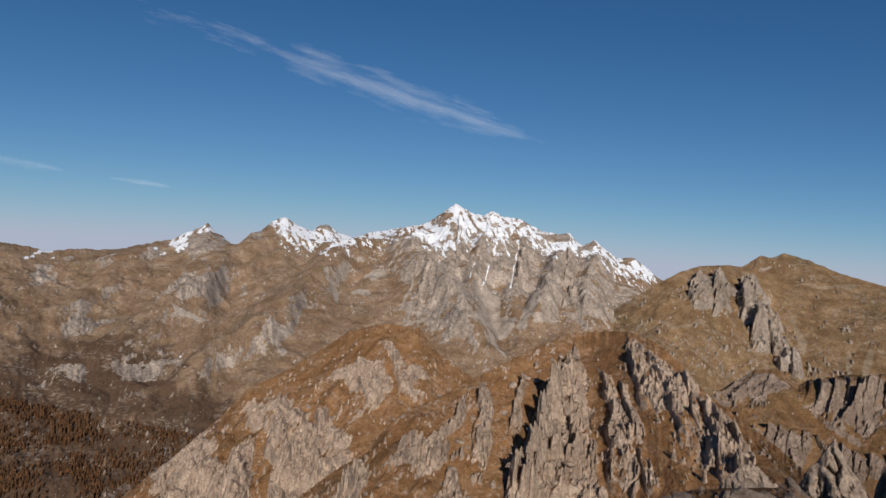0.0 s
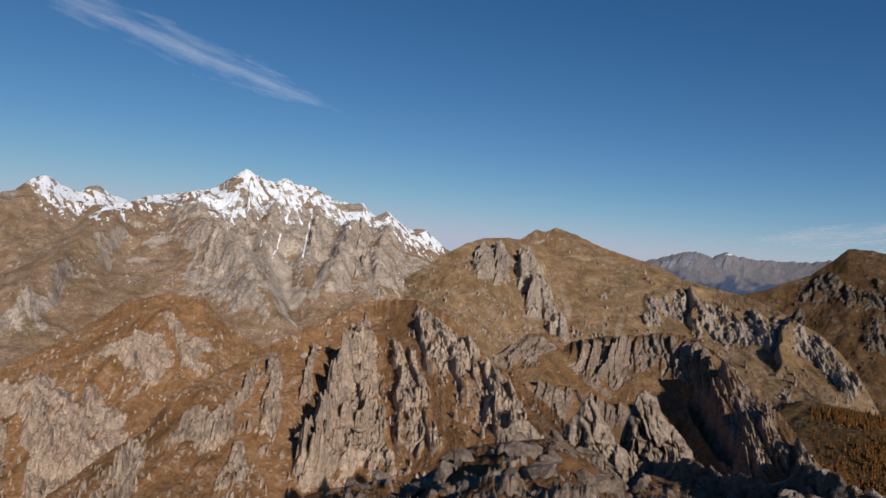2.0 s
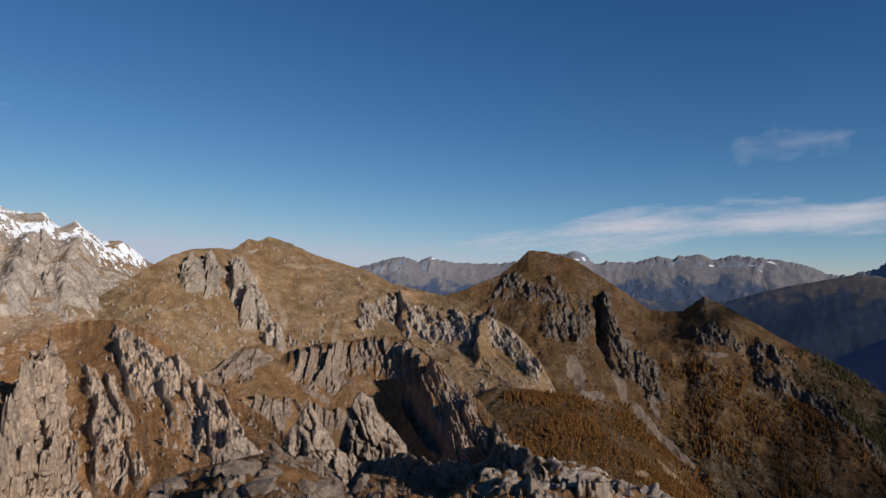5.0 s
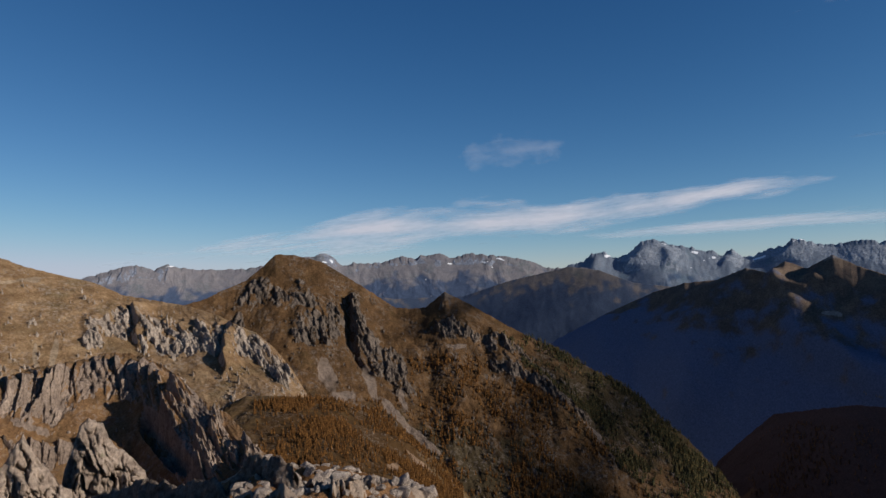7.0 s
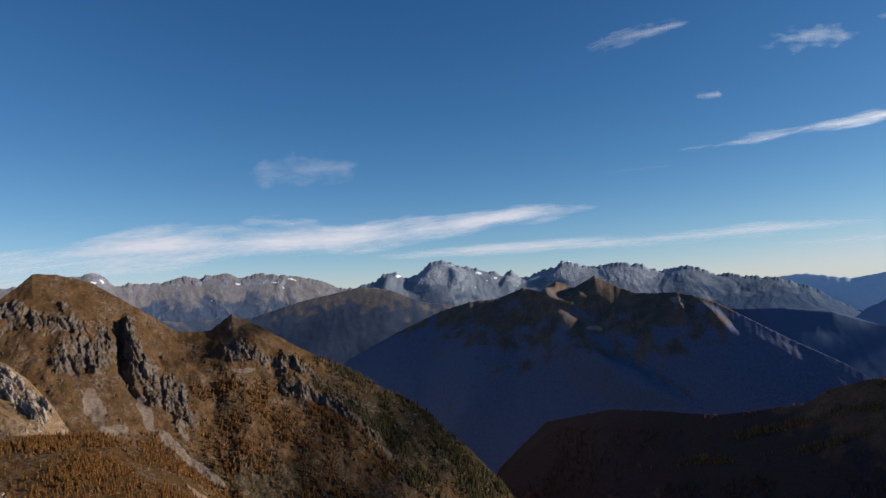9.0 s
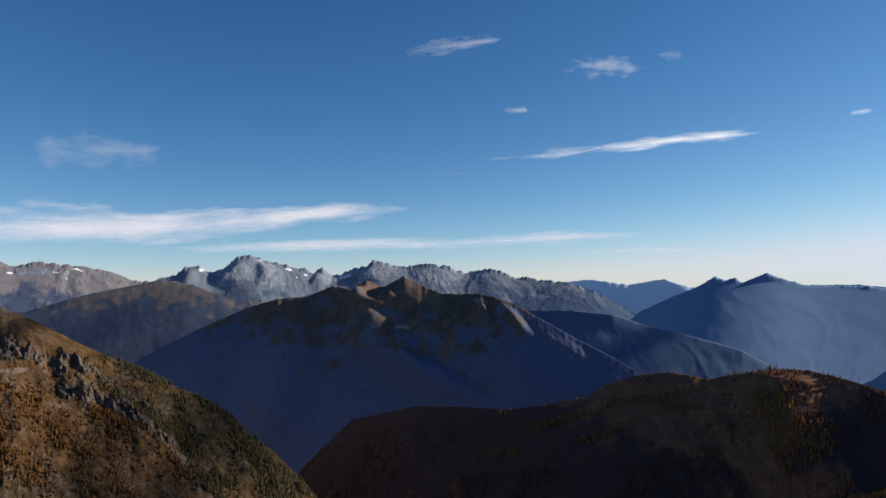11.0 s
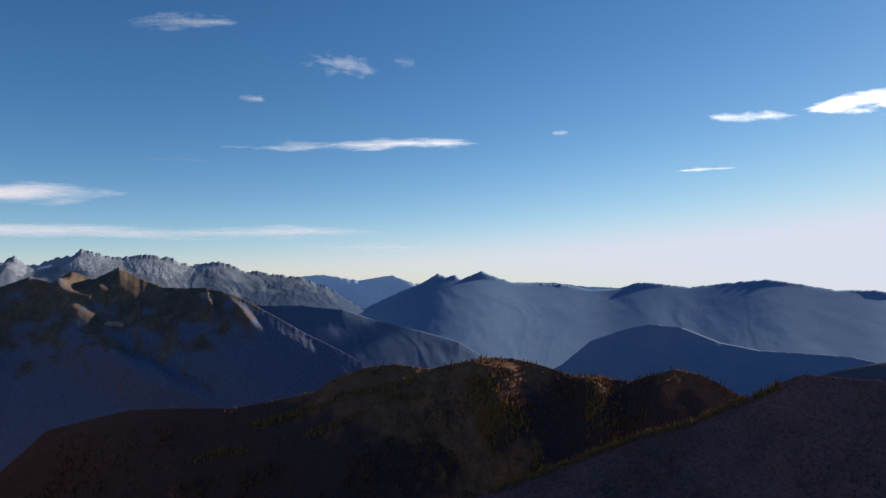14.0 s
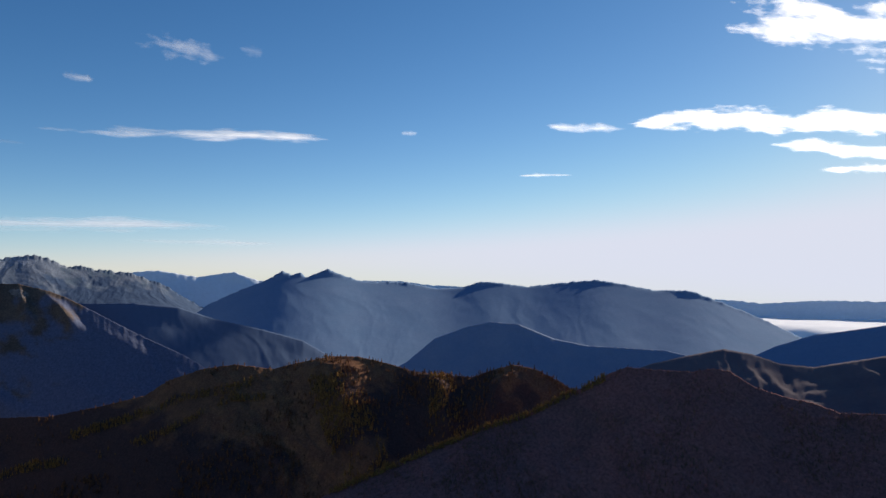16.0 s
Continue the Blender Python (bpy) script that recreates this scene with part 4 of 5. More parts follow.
mountain("autumn_wood_hill", "dark hill under autumn larches, shade and edge sunlight painted into its colours",
         [(80, -18), (82, -14.2), (86, -10.7), (91.3, -9.8), (94.6, -9.9), (98.9, -10.2), (102.5, -9.7), (105.1, -9.2), (106.8, -8.15), (109.3, -7.4), (111.6, -7.15), (114.5, -7.6),
          (116.4, -7.2), (119.1, -6.7), (121.3, -6.75), (123.8, -7.3), (125.7, -7.9), (127.6, -8.2), (130.7, -8.4), (132.4, -7.8), (134.1, -7.35), (135.9, -7.7), (137.7, -8.5), (139, -9.3), (146, -12)],
         [(80, 1800), (90, 1580), (100, 1460), (120, 1350), (146, 1180)], [(80, 1640, -640), (90, 1350, -530), (105, 1110, -470), (120, 1060, -440), (146, 960, -425)], wood_dark, 0.06, 250, profile=0.85,
         # woods zones here lay the dark floor where the slope should be shaded
         spur=(7, 200), rough=(2.5, 50), block=(1, 20), rock=(-0.3, 0.2, 40), jag=0.05, seed=102, cliff=0.95, eased=0.04, woods=[(92, -13, 18, 5.6), (104, -16, 14, 4.4), (128, -12, 10, 5)], category="hill", lean=0.5,
         ribs=[([(118.5, -7.4), (120, -11), (122.6, -15.5), (124, -19)], 3.4, 4.2, 30), ([(127.4, -8.6), (128.4, -11), (128.6, -14)], 2.0, 2.4, 26), ([(134.1, -7.8), (132.6, -10), (131, -13)], 2.4, 2.4, 24)])
mountain("shaded_wood_hill", "hill of bare autumn wood in deep shade",
         [(112, -20), (119.9, -16.9), (122.9, -15.8), (127.7, -13.9), (131.6, -12.3), (135.5, -11.1), (137.8, -9.8), (139.7, -9.0), (141.6, -7.9), (143.1, -7.3), (145.2, -7.4), (148, -7.45),
          (149.5, -7.1), (150.8, -7.3), (152.4, -8.3), (154.5, -8.9), (156.3, -9.15), (158, -9.7), (161, -9.5), (176, -9)],
         [(112, 680), (140, 830), (176, 850)], [(112, 575, -240), (140, 650, -280), (176, 670, -290)], wood_dusk, 0.08, 170, spur=(5, 150), rough=(2, 50), block=(1, 20), rock=(-0.3, 0.2, 40), jag=0.05, seed=111, cliff=0.95, category="hill", profile=0.85)
mountain("hills_behind", "brown grassy hills behind the summit", [(174, -9), (185, -2), (205, 2), (230, 4), (260, 3.5), (290, 4.5), (300, 1.5)],
         [(174, 1000), (230, 1500), (300, 2400)], [(174, 640, -270), (300, 700, -320)], hill_slope, 0.5, 60, spur=(40, 200), rough=(10, 70), block=(6, 30), jag=0.1, seed=115, category="hill")

# the summit underfoot
mountain("summit", "broken rocky summit with dry grass between grey blocks",
         [(-180, -60), (-60, -45), (-10, -27), (-3, -22.5), (2.3, -19.9), (7.3, -18.3), (13.4, -17.1), (15.5, -17.4), (17.9, -15.9), (20, -14.4), (22.7, -13.9), (27.2, -13.2), (31, -14.6), (33, -16.4), (34, -15.2),
          (36.9, -15.4), (40.6, -15.6), (44.2, -14.0), (45.5, -13.1), (48.6, -14.1), (51.5, -14.2), (54.8, -15.1), (59.3, -16.8), (62, -18), (66, -23), (75, -32), (110, -45), (180, -60)],
         [(-180, 5), (-20, 8), (10, 20), (33, 26), (60, 22), (75, 12), (180, 5)], [(-180, 0.02, -1.75), (180, 0.02, -1.75)], near_slope, 0.12, 150, back=(14, 1.7), profile=0.75,
         spur=(0.3, 3.0), rough=(0.3, 2.0), block=(0.35, 1.2), rock=(0.36, 0.5, 1.6), jag=0.06, seed=121, category="summit", planar=True, along=1.0, smooth=6.0, eased=0.6)


# ---- boulders and pinnacles ----
def rock_material(name, low, high, size):
    n = Nodes(name, 0.88)
    who = n.add("ShaderNodeObjectInfo").outputs["Random"]
    grain, patch, lichen = n.noise(size * 0.25, 9, 0.72), n.noise(size, 6, 0.6), n.noise(size * 0.6, 5, 0.65)
    c = n.ramp(patch, (0.3, low), (0.7, high))
    c = n.mix(0.8, c, n.ramp(grain, (0.3, (0.42, 0.41, 0.4)), (0.62, (1.15, 1.14, 1.12))), "MULTIPLY")
    c = n.mix(n.ramp(lichen, (0.62, (0, 0, 0)), (0.7, (0.5, 0.5, 0.5))), c, (0.24, 0.23, 0.13))
    c = n.mix(0.5, c, n.ramp(who, (0.0, (0.7, 0.68, 0.66)), (1.0, (1.15, 1.12, 1.08))), "MULTIPLY")
    n.bump(grain, size * 0.2, 1.0)
    return n.colour(c)


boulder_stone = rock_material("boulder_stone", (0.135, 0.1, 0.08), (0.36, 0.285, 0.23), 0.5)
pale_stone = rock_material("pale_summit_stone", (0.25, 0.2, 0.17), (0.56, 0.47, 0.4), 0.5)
outcrop_stone = rock_material("outcrop_stone", (0.21, 0.157, 0.124), (0.48, 0.38, 0.305), 1.6)
rng = random.Random(7)


def boulder_mesh(seed, flat=1.0):
    """A broken block: a ball cut by planes, roughened, about 1 m across."""
    r = random.Random(seed)
    bm = bmesh.new()
    bmesh.ops.create_icosphere(bm, subdivisions=3, radius=0.62)
    planes = []
    for _ in range(20):
        v = Vector((r.uniform(-1, 1), r.uniform(-1, 1), r.uniform(-1, 1))).normalized()
        planes.append((v, r.uniform(0.24, 0.48)))
    for v in bm.verts:
        for normal, at in planes:
            over = v.co.dot(normal) - at
            if over > 0:
                v.co -= normal * over * 0.97
        v.co *= 1 + 0.05 * noise.noise(v.co * 6 + Vector((seed, 0, 0)))
        v.co.z *= flat
    mesh = bpy.data.meshes.new("boulder")
    bm.to_mesh(mesh)
    bm.free()
    return mesh


BLOCKS = [boulder_mesh(k, 0.6 + 0.08 * (k % 5)) for k in range(9)]


def surface(name, b, r):
    """The height of a mountain's mesh at a bearing and distance."""
    X, Y, Z, B, E, S, m = PLACES[name]
    col = int(np.argmin(np.abs(B[0] - b)))
    row = int(np.argmin(np.abs(np.hypot(X[:, col], Y[:, col]) - r)))
    return X[row, col], Y[row, col], Z[row, col]


def boulder(name, on, b, r, size, stone, label="", group="", sink=0.2):
    x, y, z = surface(on, b, r)
    ob = new(name, BLOCKS[rng.randrange(len(BLOCKS))])
    if not ob.data.materials:
        ob.data.materials.append(stone)
    ob.material_slots[0].link = "OBJECT"
    ob.material_slots[0].material = stone
    ob.matrix_world = pose(x, y, z + size * (0.3 - sink), rng.uniform(-25, 25), rng.uniform(-25, 25), rng.uniform(0, 360)) @ Matrix.Diagonal(
        (size * rng.uniform(0.9, 1.5), size * rng.uniform(0.8, 1.2), size * rng.uniform(0.8, 1.2), 1))
    return tagged(ob, label, "boulder", group) if label else ob


for _ in range(190):
    b = rng.uniform(44, 61)
    boulder("boulder", "summit", b, rng.uniform(17, 23.5), rng.choice((0.14, 0.2, 0.25, 0.35, 0.5)), pale_stone, "pale grey broken block on the summit ridge", "blocks on the summit ridge")
for _ in range(120):
    b = rng.uniform(10, 34)
    boulder("boulder", "summit", b, rng.uniform(15, 26), rng.choice((0.2, 0.25, 0.35, 0.45, 0.6, 0.9)), boulder_stone, "grey lichened boulder among dry grass below the summit", "boulders below the summit")
for _ in range(110):
    ob = boulder("outcrop_block", "rock_ridge", rng.choice((rng.uniform(-8, 9), rng.uniform(-3, 8))), rng.uniform(125, 190), rng.choice((0.7, 0.9, 1.2, 1.6, 2.4)), outcrop_stone)
    ob.parent = bpy.data.objects["rock_ridge"]
for k in range(22):
    ob = boulder("stacked_slab", "rock_ridge", rng.uniform(9.2, 11.2), 198 - k * 2.4, rng.uniform(1.6, 3.4), outcrop_stone)
    ob.parent = bpy.data.objects["rock_ridge"]
for _ in range(70):
    ob = boulder("outcrop_block", "rocky_spur", rng.uniform(-16, 2), rng.uniform(330, 415), rng.choice((1.2, 1.6, 2.2, 3.0)), outcrop_stone)
    ob.parent = bpy.data.objects["rocky_spur"]
for _ in range(60):
    ob = boulder("outcrop_block", "crag_ridge", rng.uniform(38, 52), rng.uniform(150, 280), rng.choice((0.6, 0.9, 1.2, 1.7)), outcrop_stone)
    ob.parent = bpy.data.objects["crag_ridge"]


def shard(r, wide, deep, tall, lean, turn):
    """One angular column of rock as a bmesh: steep cut sides and a slanting broken top, its foot at the origin."""
    bm = bmesh.new()
    bmesh.ops.create_icosphere(bm, subdivisions=4, radius=1.0)
    planes = [(Vector((0, 0, -1)), 0.5)]
    for k in range(7):
        a = k * 0.9 + r.uniform(-0.4, 0.4)
        planes.append((Vector((math.cos(a), math.sin(a), r.uniform(-0.06, 0.22))).normalized(), r.uniform(0.34, 0.5)))
    for k in range(4):
        a = r.uniform(0, 2 * math.pi)
        w = r.uniform(0.15, 0.9)
        planes.append((Vector((w * math.cos(a), w * math.sin(a), 1)).normalized(), r.uniform(0.36, 0.5)))
    for k in range(5):
        a = r.uniform(0, 2 * math.pi)
        planes.append((Vector((math.cos(a), math.sin(a), r.uniform(0.3, 0.9))).normalized(), r.uniform(0.46, 0.6)))
    m = pose(0, 0, tall * 0.5, lean[0], lean[1], turn) @ Matrix.Diagonal((wide, deep, tall, 1))
    k = r.uniform(0, 50)
    for v in bm.verts:
        for normal, at in planes:
            over = v.co.dot(normal) - at
            if over > 0:
                v.co -= normal * over
        v.co = m @ v.co
        q = v.co / wide
        crack = noise.noise(Vector((q.x * 2.2 + k, q.y * 2.2, q.z * 0.7))) + 0.5 * noise.noise(q * 4.5 + Vector((0, k, 0)))
        v.co.x += crack * 0.10 * wide * math.copysign(1, v.co.x)
        v.co.y += crack * 0.10 * wide * math.copysign(1, v.co.y)
    return bm


def part(name, bm, material, parent):
    mesh = bpy.data.meshes.new(name)
    bm.to_mesh(mesh)
    bm.free()
    mesh.materials.append(material)
    ob = new(name, mesh)
    ob.parent = parent
    return ob


def outcrop(name, label, b, r, foot, columns, stone, seed, group="rock pinnacles below the summit"):
    """A standing outcrop of angular columns: columns gives (sideways, away, width, height) in metres, seen from the summit."""
    rr = random.Random(seed)
    root = new(name)
    root.matrix_world = pose(r * math.sin(radians(b)), r * math.cos(radians(b)), foot - 1.0, 0, 0, -b)
    for side, away, wide, tall in columns:
        for k in range(2):
            h = tall * (1.0 if k == 0 else rr.uniform(0.6, 0.92))
            w = wide * (1.0 if k == 0 else rr.uniform(0.5, 0.8))
            ob = part("rock_column", shard(rr, w * 1.1, w * rr.uniform(0.9, 1.4), h + 1.0, (rr.uniform(-6, 6), rr.uniform(-7, 7)), rr.uniform(0, 360)), stone, root)
            ob.location = (side + (k and rr.uniform(-0.5, 0.5) * wide), away - (k and rr.uniform(0.2, 0.7) * wide), 0)
    return tagged(root, label, "rock outcrop", group)


def crag(name, label, start, end, tops, foot, deep, stone, seed, group):
    """A fluted crag along a line on the plan: tops gives its skyline as bearings and heights seen from the summit."""
    p0, p1 = np.array(start, float), np.array(end, float)
    line = p1 - p0
    length = np.hypot(*line)
    tb = np.radians([t[0] for t in tops])
    # where each bearing meets the line
    k = (p0[0] * np.cos(tb) - p0[1] * np.sin(tb)) / (line[1] * np.sin(tb) - line[0] * np.cos(tb))
    far = np.hypot(p0[0] + k * line[0], p0[1] + k * line[1])
    tz = far * np.tan(np.radians([t[1] for t in tops]))
    order = np.argsort(k)
    n = int(np.clip(length / 0.09, 70, 170))
    f = np.linspace(0, 1, n)[None, :]
    side = np.array([line[1], -line[0]]) / length
    if side @ p0 > 0:
        side = -side
    top = np.interp(f, k[order], tz[order])
    h = np.concatenate([np.linspace(0, 1, 60), np.linspace(1, 0, 22)[1:]])[:, None]
    front = np.concatenate([np.ones(60), -np.ones(21)])[:, None]
    run, tall = f * length, (top - foot) * h
    size = float(max(0.35, 0.10 * (tz.max() - foot)))
    top = top + 0.25 * size * fbm(run / size, run * 0, seed, 5, 0.6) - 0.3 * size * hashed(np.floor(run / (size * 0.7)), run * 0, seed + 2)
    q = run / size + 0.22 * tall / size + 0.5 * fbm(run / (2 * size), tall / (2 * size), seed + 3, 3)
    h1, j1 = blocks(q, tall / (3.2 * size), seed + 5)
    h2, j2 = blocks(q * 2.6, tall / (1.1 * size), seed + 6)
    flute = hashed(np.floor(q * 0.8), q * 0, seed + 7) * (1 - (q * 0.8 - np.floor(q * 0.8)))
    out = size * (0.6 * h1 + 0.4 * h2 + 0.8 * flute - 0.7 * step01(-j1, -0.16, 0) - 0.35 * step01(-j2, -0.2, 0)) * (0.12 + 0.88 * step01(1 - h, 0, 0.35))
    body = (deep * (1 - h) ** 0.85 + 0.12 * size) * (0.25 + 0.75 * np.sin(np.pi * np.clip(f, 0.02, 0.98)) ** 0.5)
    away = front * (body + out * 1.5)
    Z = foot + (top - foot) * h + 0.1 * size * h2 * (1 - h)
    X, Y = p0[0] + run / length * line[0] + away * side[0], p0[1] + run / length * line[1] + away * side[1]
    base = Vector((0.5 * (start[0] + end[0]), 0.5 * (start[1] + end[1]), foot))
    ob = sheet(name, X - base.x, Y - base.y, Z - base.z, stone, {})
    ob.matrix_world = Matrix.Translation(base)
    return tagged(ob, label, "rock outcrop", group)


def facing(b, r, half):
    """Two ends of a line across the view at a bearing."""
    c, w = radians(b), r * math.tan(radians(half))
    x, y = r * math.sin(c), r * math.cos(c)
    return (x - w * math.cos(c), y + w * math.sin(c)), (x + w * math.cos(c), y - w * math.sin(c))


crag("rock_pinnacle", "pointed grey rock pinnacle below the summit", *facing(30.3, 66, 3.4),
     [(26.9, -14), (27.5, -12.6), (28.3, -11.2), (29.0, -10.3), (29.7, -9.2), (30.2, -10.4), (30.7, -11.2), (31.7, -12.7), (33.0, -13.9), (33.6, -15.5)], -21.5, 3.2, outcrop_stone, 3, "rock pinnacles below the summit")
crag("rock_pinnacle", "broad wedge of fluted grey rock with a steep side", *facing(34.8, 72, 3.2),
     [(31.6, -15), (32.2, -12.2), (32.6, -11.1), (33.2, -9.2), (33.8, -8.7), (34.7, -9.3), (35.5, -10.9), (36.7, -11.8), (37.5, -13.0), (38.0, -15.5)], -23.5, 3.4, outcrop_stone, 14, "rock pinnacles below the summit")
crag("rock_pinnacle", "low block of grey rock beside the gully", *facing(24.2, 62, 2.6),
     [(21.6, -15), (22.4, -13.2), (23.4, -12.3), (24.4, -11.8), (25.2, -12.4), (26.1, -13.2), (26.8, -15)], -19.5, 2.6, outcrop_stone, 27, "rock pinnacles below the summit")
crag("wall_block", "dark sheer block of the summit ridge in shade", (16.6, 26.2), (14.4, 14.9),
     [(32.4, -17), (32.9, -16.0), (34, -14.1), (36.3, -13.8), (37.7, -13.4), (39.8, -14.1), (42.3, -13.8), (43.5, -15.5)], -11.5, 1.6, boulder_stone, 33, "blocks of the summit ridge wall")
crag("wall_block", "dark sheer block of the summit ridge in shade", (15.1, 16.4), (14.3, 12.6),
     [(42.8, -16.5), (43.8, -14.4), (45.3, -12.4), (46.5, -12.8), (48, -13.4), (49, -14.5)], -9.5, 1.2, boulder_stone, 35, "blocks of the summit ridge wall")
outcrop("pale_outcrop", "pale mass of broken rock below the summit", 27.5, 30, -9.2,
        [(-2.0, 0, 1.3, 1.7), (-1.0, 0.3, 1.4, 2.0), (0, 0, 1.5, 2.2), (1.0, 0.3, 1.4, 2.0), (1.9, 0, 1.2, 1.5), (-3.0, 0, 1.3, 1.3)], boulder_stone, 31)

# unseen blocks added behind the camera to throw shade on the ground before it
for x, y, size in ((-3.4, -2.6, 2.2), (-1.9, -3.1, 2.6), (-0.2, -3.4, 2.7), (1.5, -3.3, 2.8), (3.2, -3.4, 2.9), (4.9, -3.9, 3.0), (6.6, -4.8, 3.2)):
    r, b = math.hypot(x, y), math.degrees(math.atan2(x, y))
    boulder("summit_block", "summit", b, r, size, boulder_stone, "large grey block added unseen behind the camera for its shade", "blocks on the summit top", 0.1)


# ---- larches ----
def leaf_material(name, dark, mid, light):
    n = Nodes(name, 0.95)
    g = n.add("ShaderNodeNewGeometry").outputs["Random Per Island"]
    c = n.ramp(g, (0.0, dark), (0.5, mid), (1.0, light))
    c = n.mix(0.6, c, n.ramp(n.noise(0.8, 4), (0.3, (0.5, 0.5, 0.5)), (0.7, (1.25, 1.25, 1.25))), "MULTIPLY")
    return n.colour(c)


larch_needles = leaf_material("golden_larch_needles", (0.066, 0.033, 0.013), (0.122, 0.056, 0.019), (0.205, 0.097, 0.03))
mixed_needles = leaf_material("mixed_needles", (0.036, 0.038, 0.021), (0.062, 0.058, 0.03), (0.13, 0.086, 0.034))
rust_needles = leaf_material("rusty_larch_needles", (0.11, 0.054, 0.032), (0.17, 0.08, 0.04), (0.24, 0.115, 0.05))
# lighter copy of the larch colours: sunlight painted into the needles
sun_painted_needles = leaf_material("sun_painted_larch_needles", (0.2, 0.095, 0.03), (0.3, 0.15, 0.045), (0.4, 0.22, 0.065))
dusk_needles = leaf_material("dusky_bare_twigs", (0.17, 0.088, 0.06), (0.22, 0.112, 0.072), (0.28, 0.14, 0.085))
valley_needles = leaf_material("dim_rusty_needles", (0.05, 0.03, 0.018), (0.10, 0.05, 0.026), (0.17, 0.085, 0.04))
bark_n = Nodes("larch_bark", 0.95)
bark = bark_n.colour(bark_n.ramp(bark_n.noise(0.3, 5), (0.3, (0.05, 0.035, 0.025)), (0.7, (0.13, 0.09, 0.065))))


def larch(seed, tiers, segments):
    """Trunk and crown of a larch 1 m high as lists of corners and faces: a tapered trunk, and drooping whorls with ragged tips and gaps."""
    r = random.Random(seed)
    trunk_v, trunk_f, v, f = [], [], [], []
    for k in range(5):
        a = k * 2 * math.pi / 5
        trunk_v += [(0.014 * math.cos(a), 0.014 * math.sin(a), -0.04), (0.005 * math.cos(a), 0.005 * math.sin(a), 0.9)]
    trunk_f = [(2 * k, (2 * k + 2) % 10, (2 * k + 3) % 10, 2 * k + 1) for k in range(5)]
    for t in range(tiers):
        z = 0.16 + 0.8 * t / tiers
        wide = 0.2 * (1 - t / tiers) ** 0.8 * r.uniform(0.85, 1.15) + 0.02
        i = len(v)
        v.append((0, 0, min(1.0, z + 0.26)))
        for k in range(segments):
            a = (k + 0.5 * (t % 2) + r.uniform(-0.25, 0.25)) * 2 * math.pi / segments
            w = wide * (r.uniform(0.75, 1.2) if k % 2 else r.uniform(0.4, 0.7))
            v.append((w * math.cos(a), w * math.sin(a), z - 0.05 * r.random() - (0.04 if k % 2 else -0.03)))
        f += [(i, i + 1 + k, i + 1 + (k + 1) % segments) for k in range(segments)]
    return trunk_v, trunk_f, v, f


def spots(on, count, b, e, seed, grow=None, keep=None):
    """Places on a mountain's slope for trees, between two bearings and two heights."""
    X, Y, Z, B, E, S, m = PLACES[on]
    ok = (B > b[0]) & (B < b[1]) & (E > e[0]) & (E < e[1]) & (S < 1.1) & (m < 0.5)
    if keep is not None:
        ok &= keep(B, E)
    clump = step01(fbm(X / 90, Y / 90, seed, 4), -0.35, 0.5) + 0.04
    w = np.where(ok, clump * np.hypot(X, Y), 0).ravel()
    pick = np.random.RandomState(seed).choice(w.size, count, p=w / w.sum())
    return np.stack([X.ravel()[pick], Y.ravel()[pick], Z.ravel()[pick]], -1)


def wood(name, label, places, mat, height, seed):
    """A wood of many trees as one mesh."""
    r = np.random.RandomState(seed)
    kinds = [larch(seed + k, 5, 7) for k in range(5)]
    verts, faces, at = [], [], 0
    for p in places:
        tv, tf, v, f = kinds[r.randint(5)]
        v = np.array(v)
        h, a, w = height * r.uniform(0.55, 1.2), r.uniform(0, 6.28), r.uniform(0.8, 1.3)
        c, s = math.cos(a), math.sin(a)
        q = np.stack([(v[:, 0] * c - v[:, 1] * s) * w, (v[:, 0] * s + v[:, 1] * c) * w, v[:, 2]], -1) * h + p - (0, 0, 0.02 * h)
        verts.append(q)
        faces.append(np.array(f) + at)
        at += len(q)
    mesh = bpy.data.meshes.new(name)
    mesh.from_pydata(np.concatenate(verts).tolist(), [], np.concatenate(faces).tolist())
    mesh.materials.append(mat)
    return tagged(new(name, mesh), label, "wood", kind="stuff")


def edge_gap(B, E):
    """How far, in degrees, below or above the nearest spur edge of the autumn hill, where sunlight is painted."""
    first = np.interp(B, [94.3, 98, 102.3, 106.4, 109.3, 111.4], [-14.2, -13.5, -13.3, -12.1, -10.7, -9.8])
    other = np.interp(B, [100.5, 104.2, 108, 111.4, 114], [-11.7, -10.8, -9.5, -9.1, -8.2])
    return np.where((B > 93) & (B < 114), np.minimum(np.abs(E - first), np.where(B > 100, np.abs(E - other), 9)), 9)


def spine(B, E):
    """How far, in degrees, beyond the spine of the larch hill, which runs down from its knoll."""
    return B - 62 + 0.887 * (E + 1.4)


wood("larch_wood", "golden autumn larches on the lower slope", spots("larch_hill", 4200, (45, 80), (-21, -6.0), 5, keep=lambda B, E: np.where(B < 58, E < -8.9 - 0.1 * np.abs(B - 50), spine(B, E) < 0.9)), larch_needles, 9.5, 5)
wood("bench_larch_wood", "golden autumn larches on the bench", spots("larch_bench", 5400, (45.5, 62), (-20, -8.9), 6), larch_needles, 6, 6)
wood("mixed_wood", "dark green and rusty conifers on the steep slope", spots("larch_hill", 4600, (65.5, 86), (-21, -4.6), 8, keep=lambda B, E: spine(B, E) > 0.8 + perlin(B * 0.5, E * 0.5, 9)), mixed_needles, 10, 8)
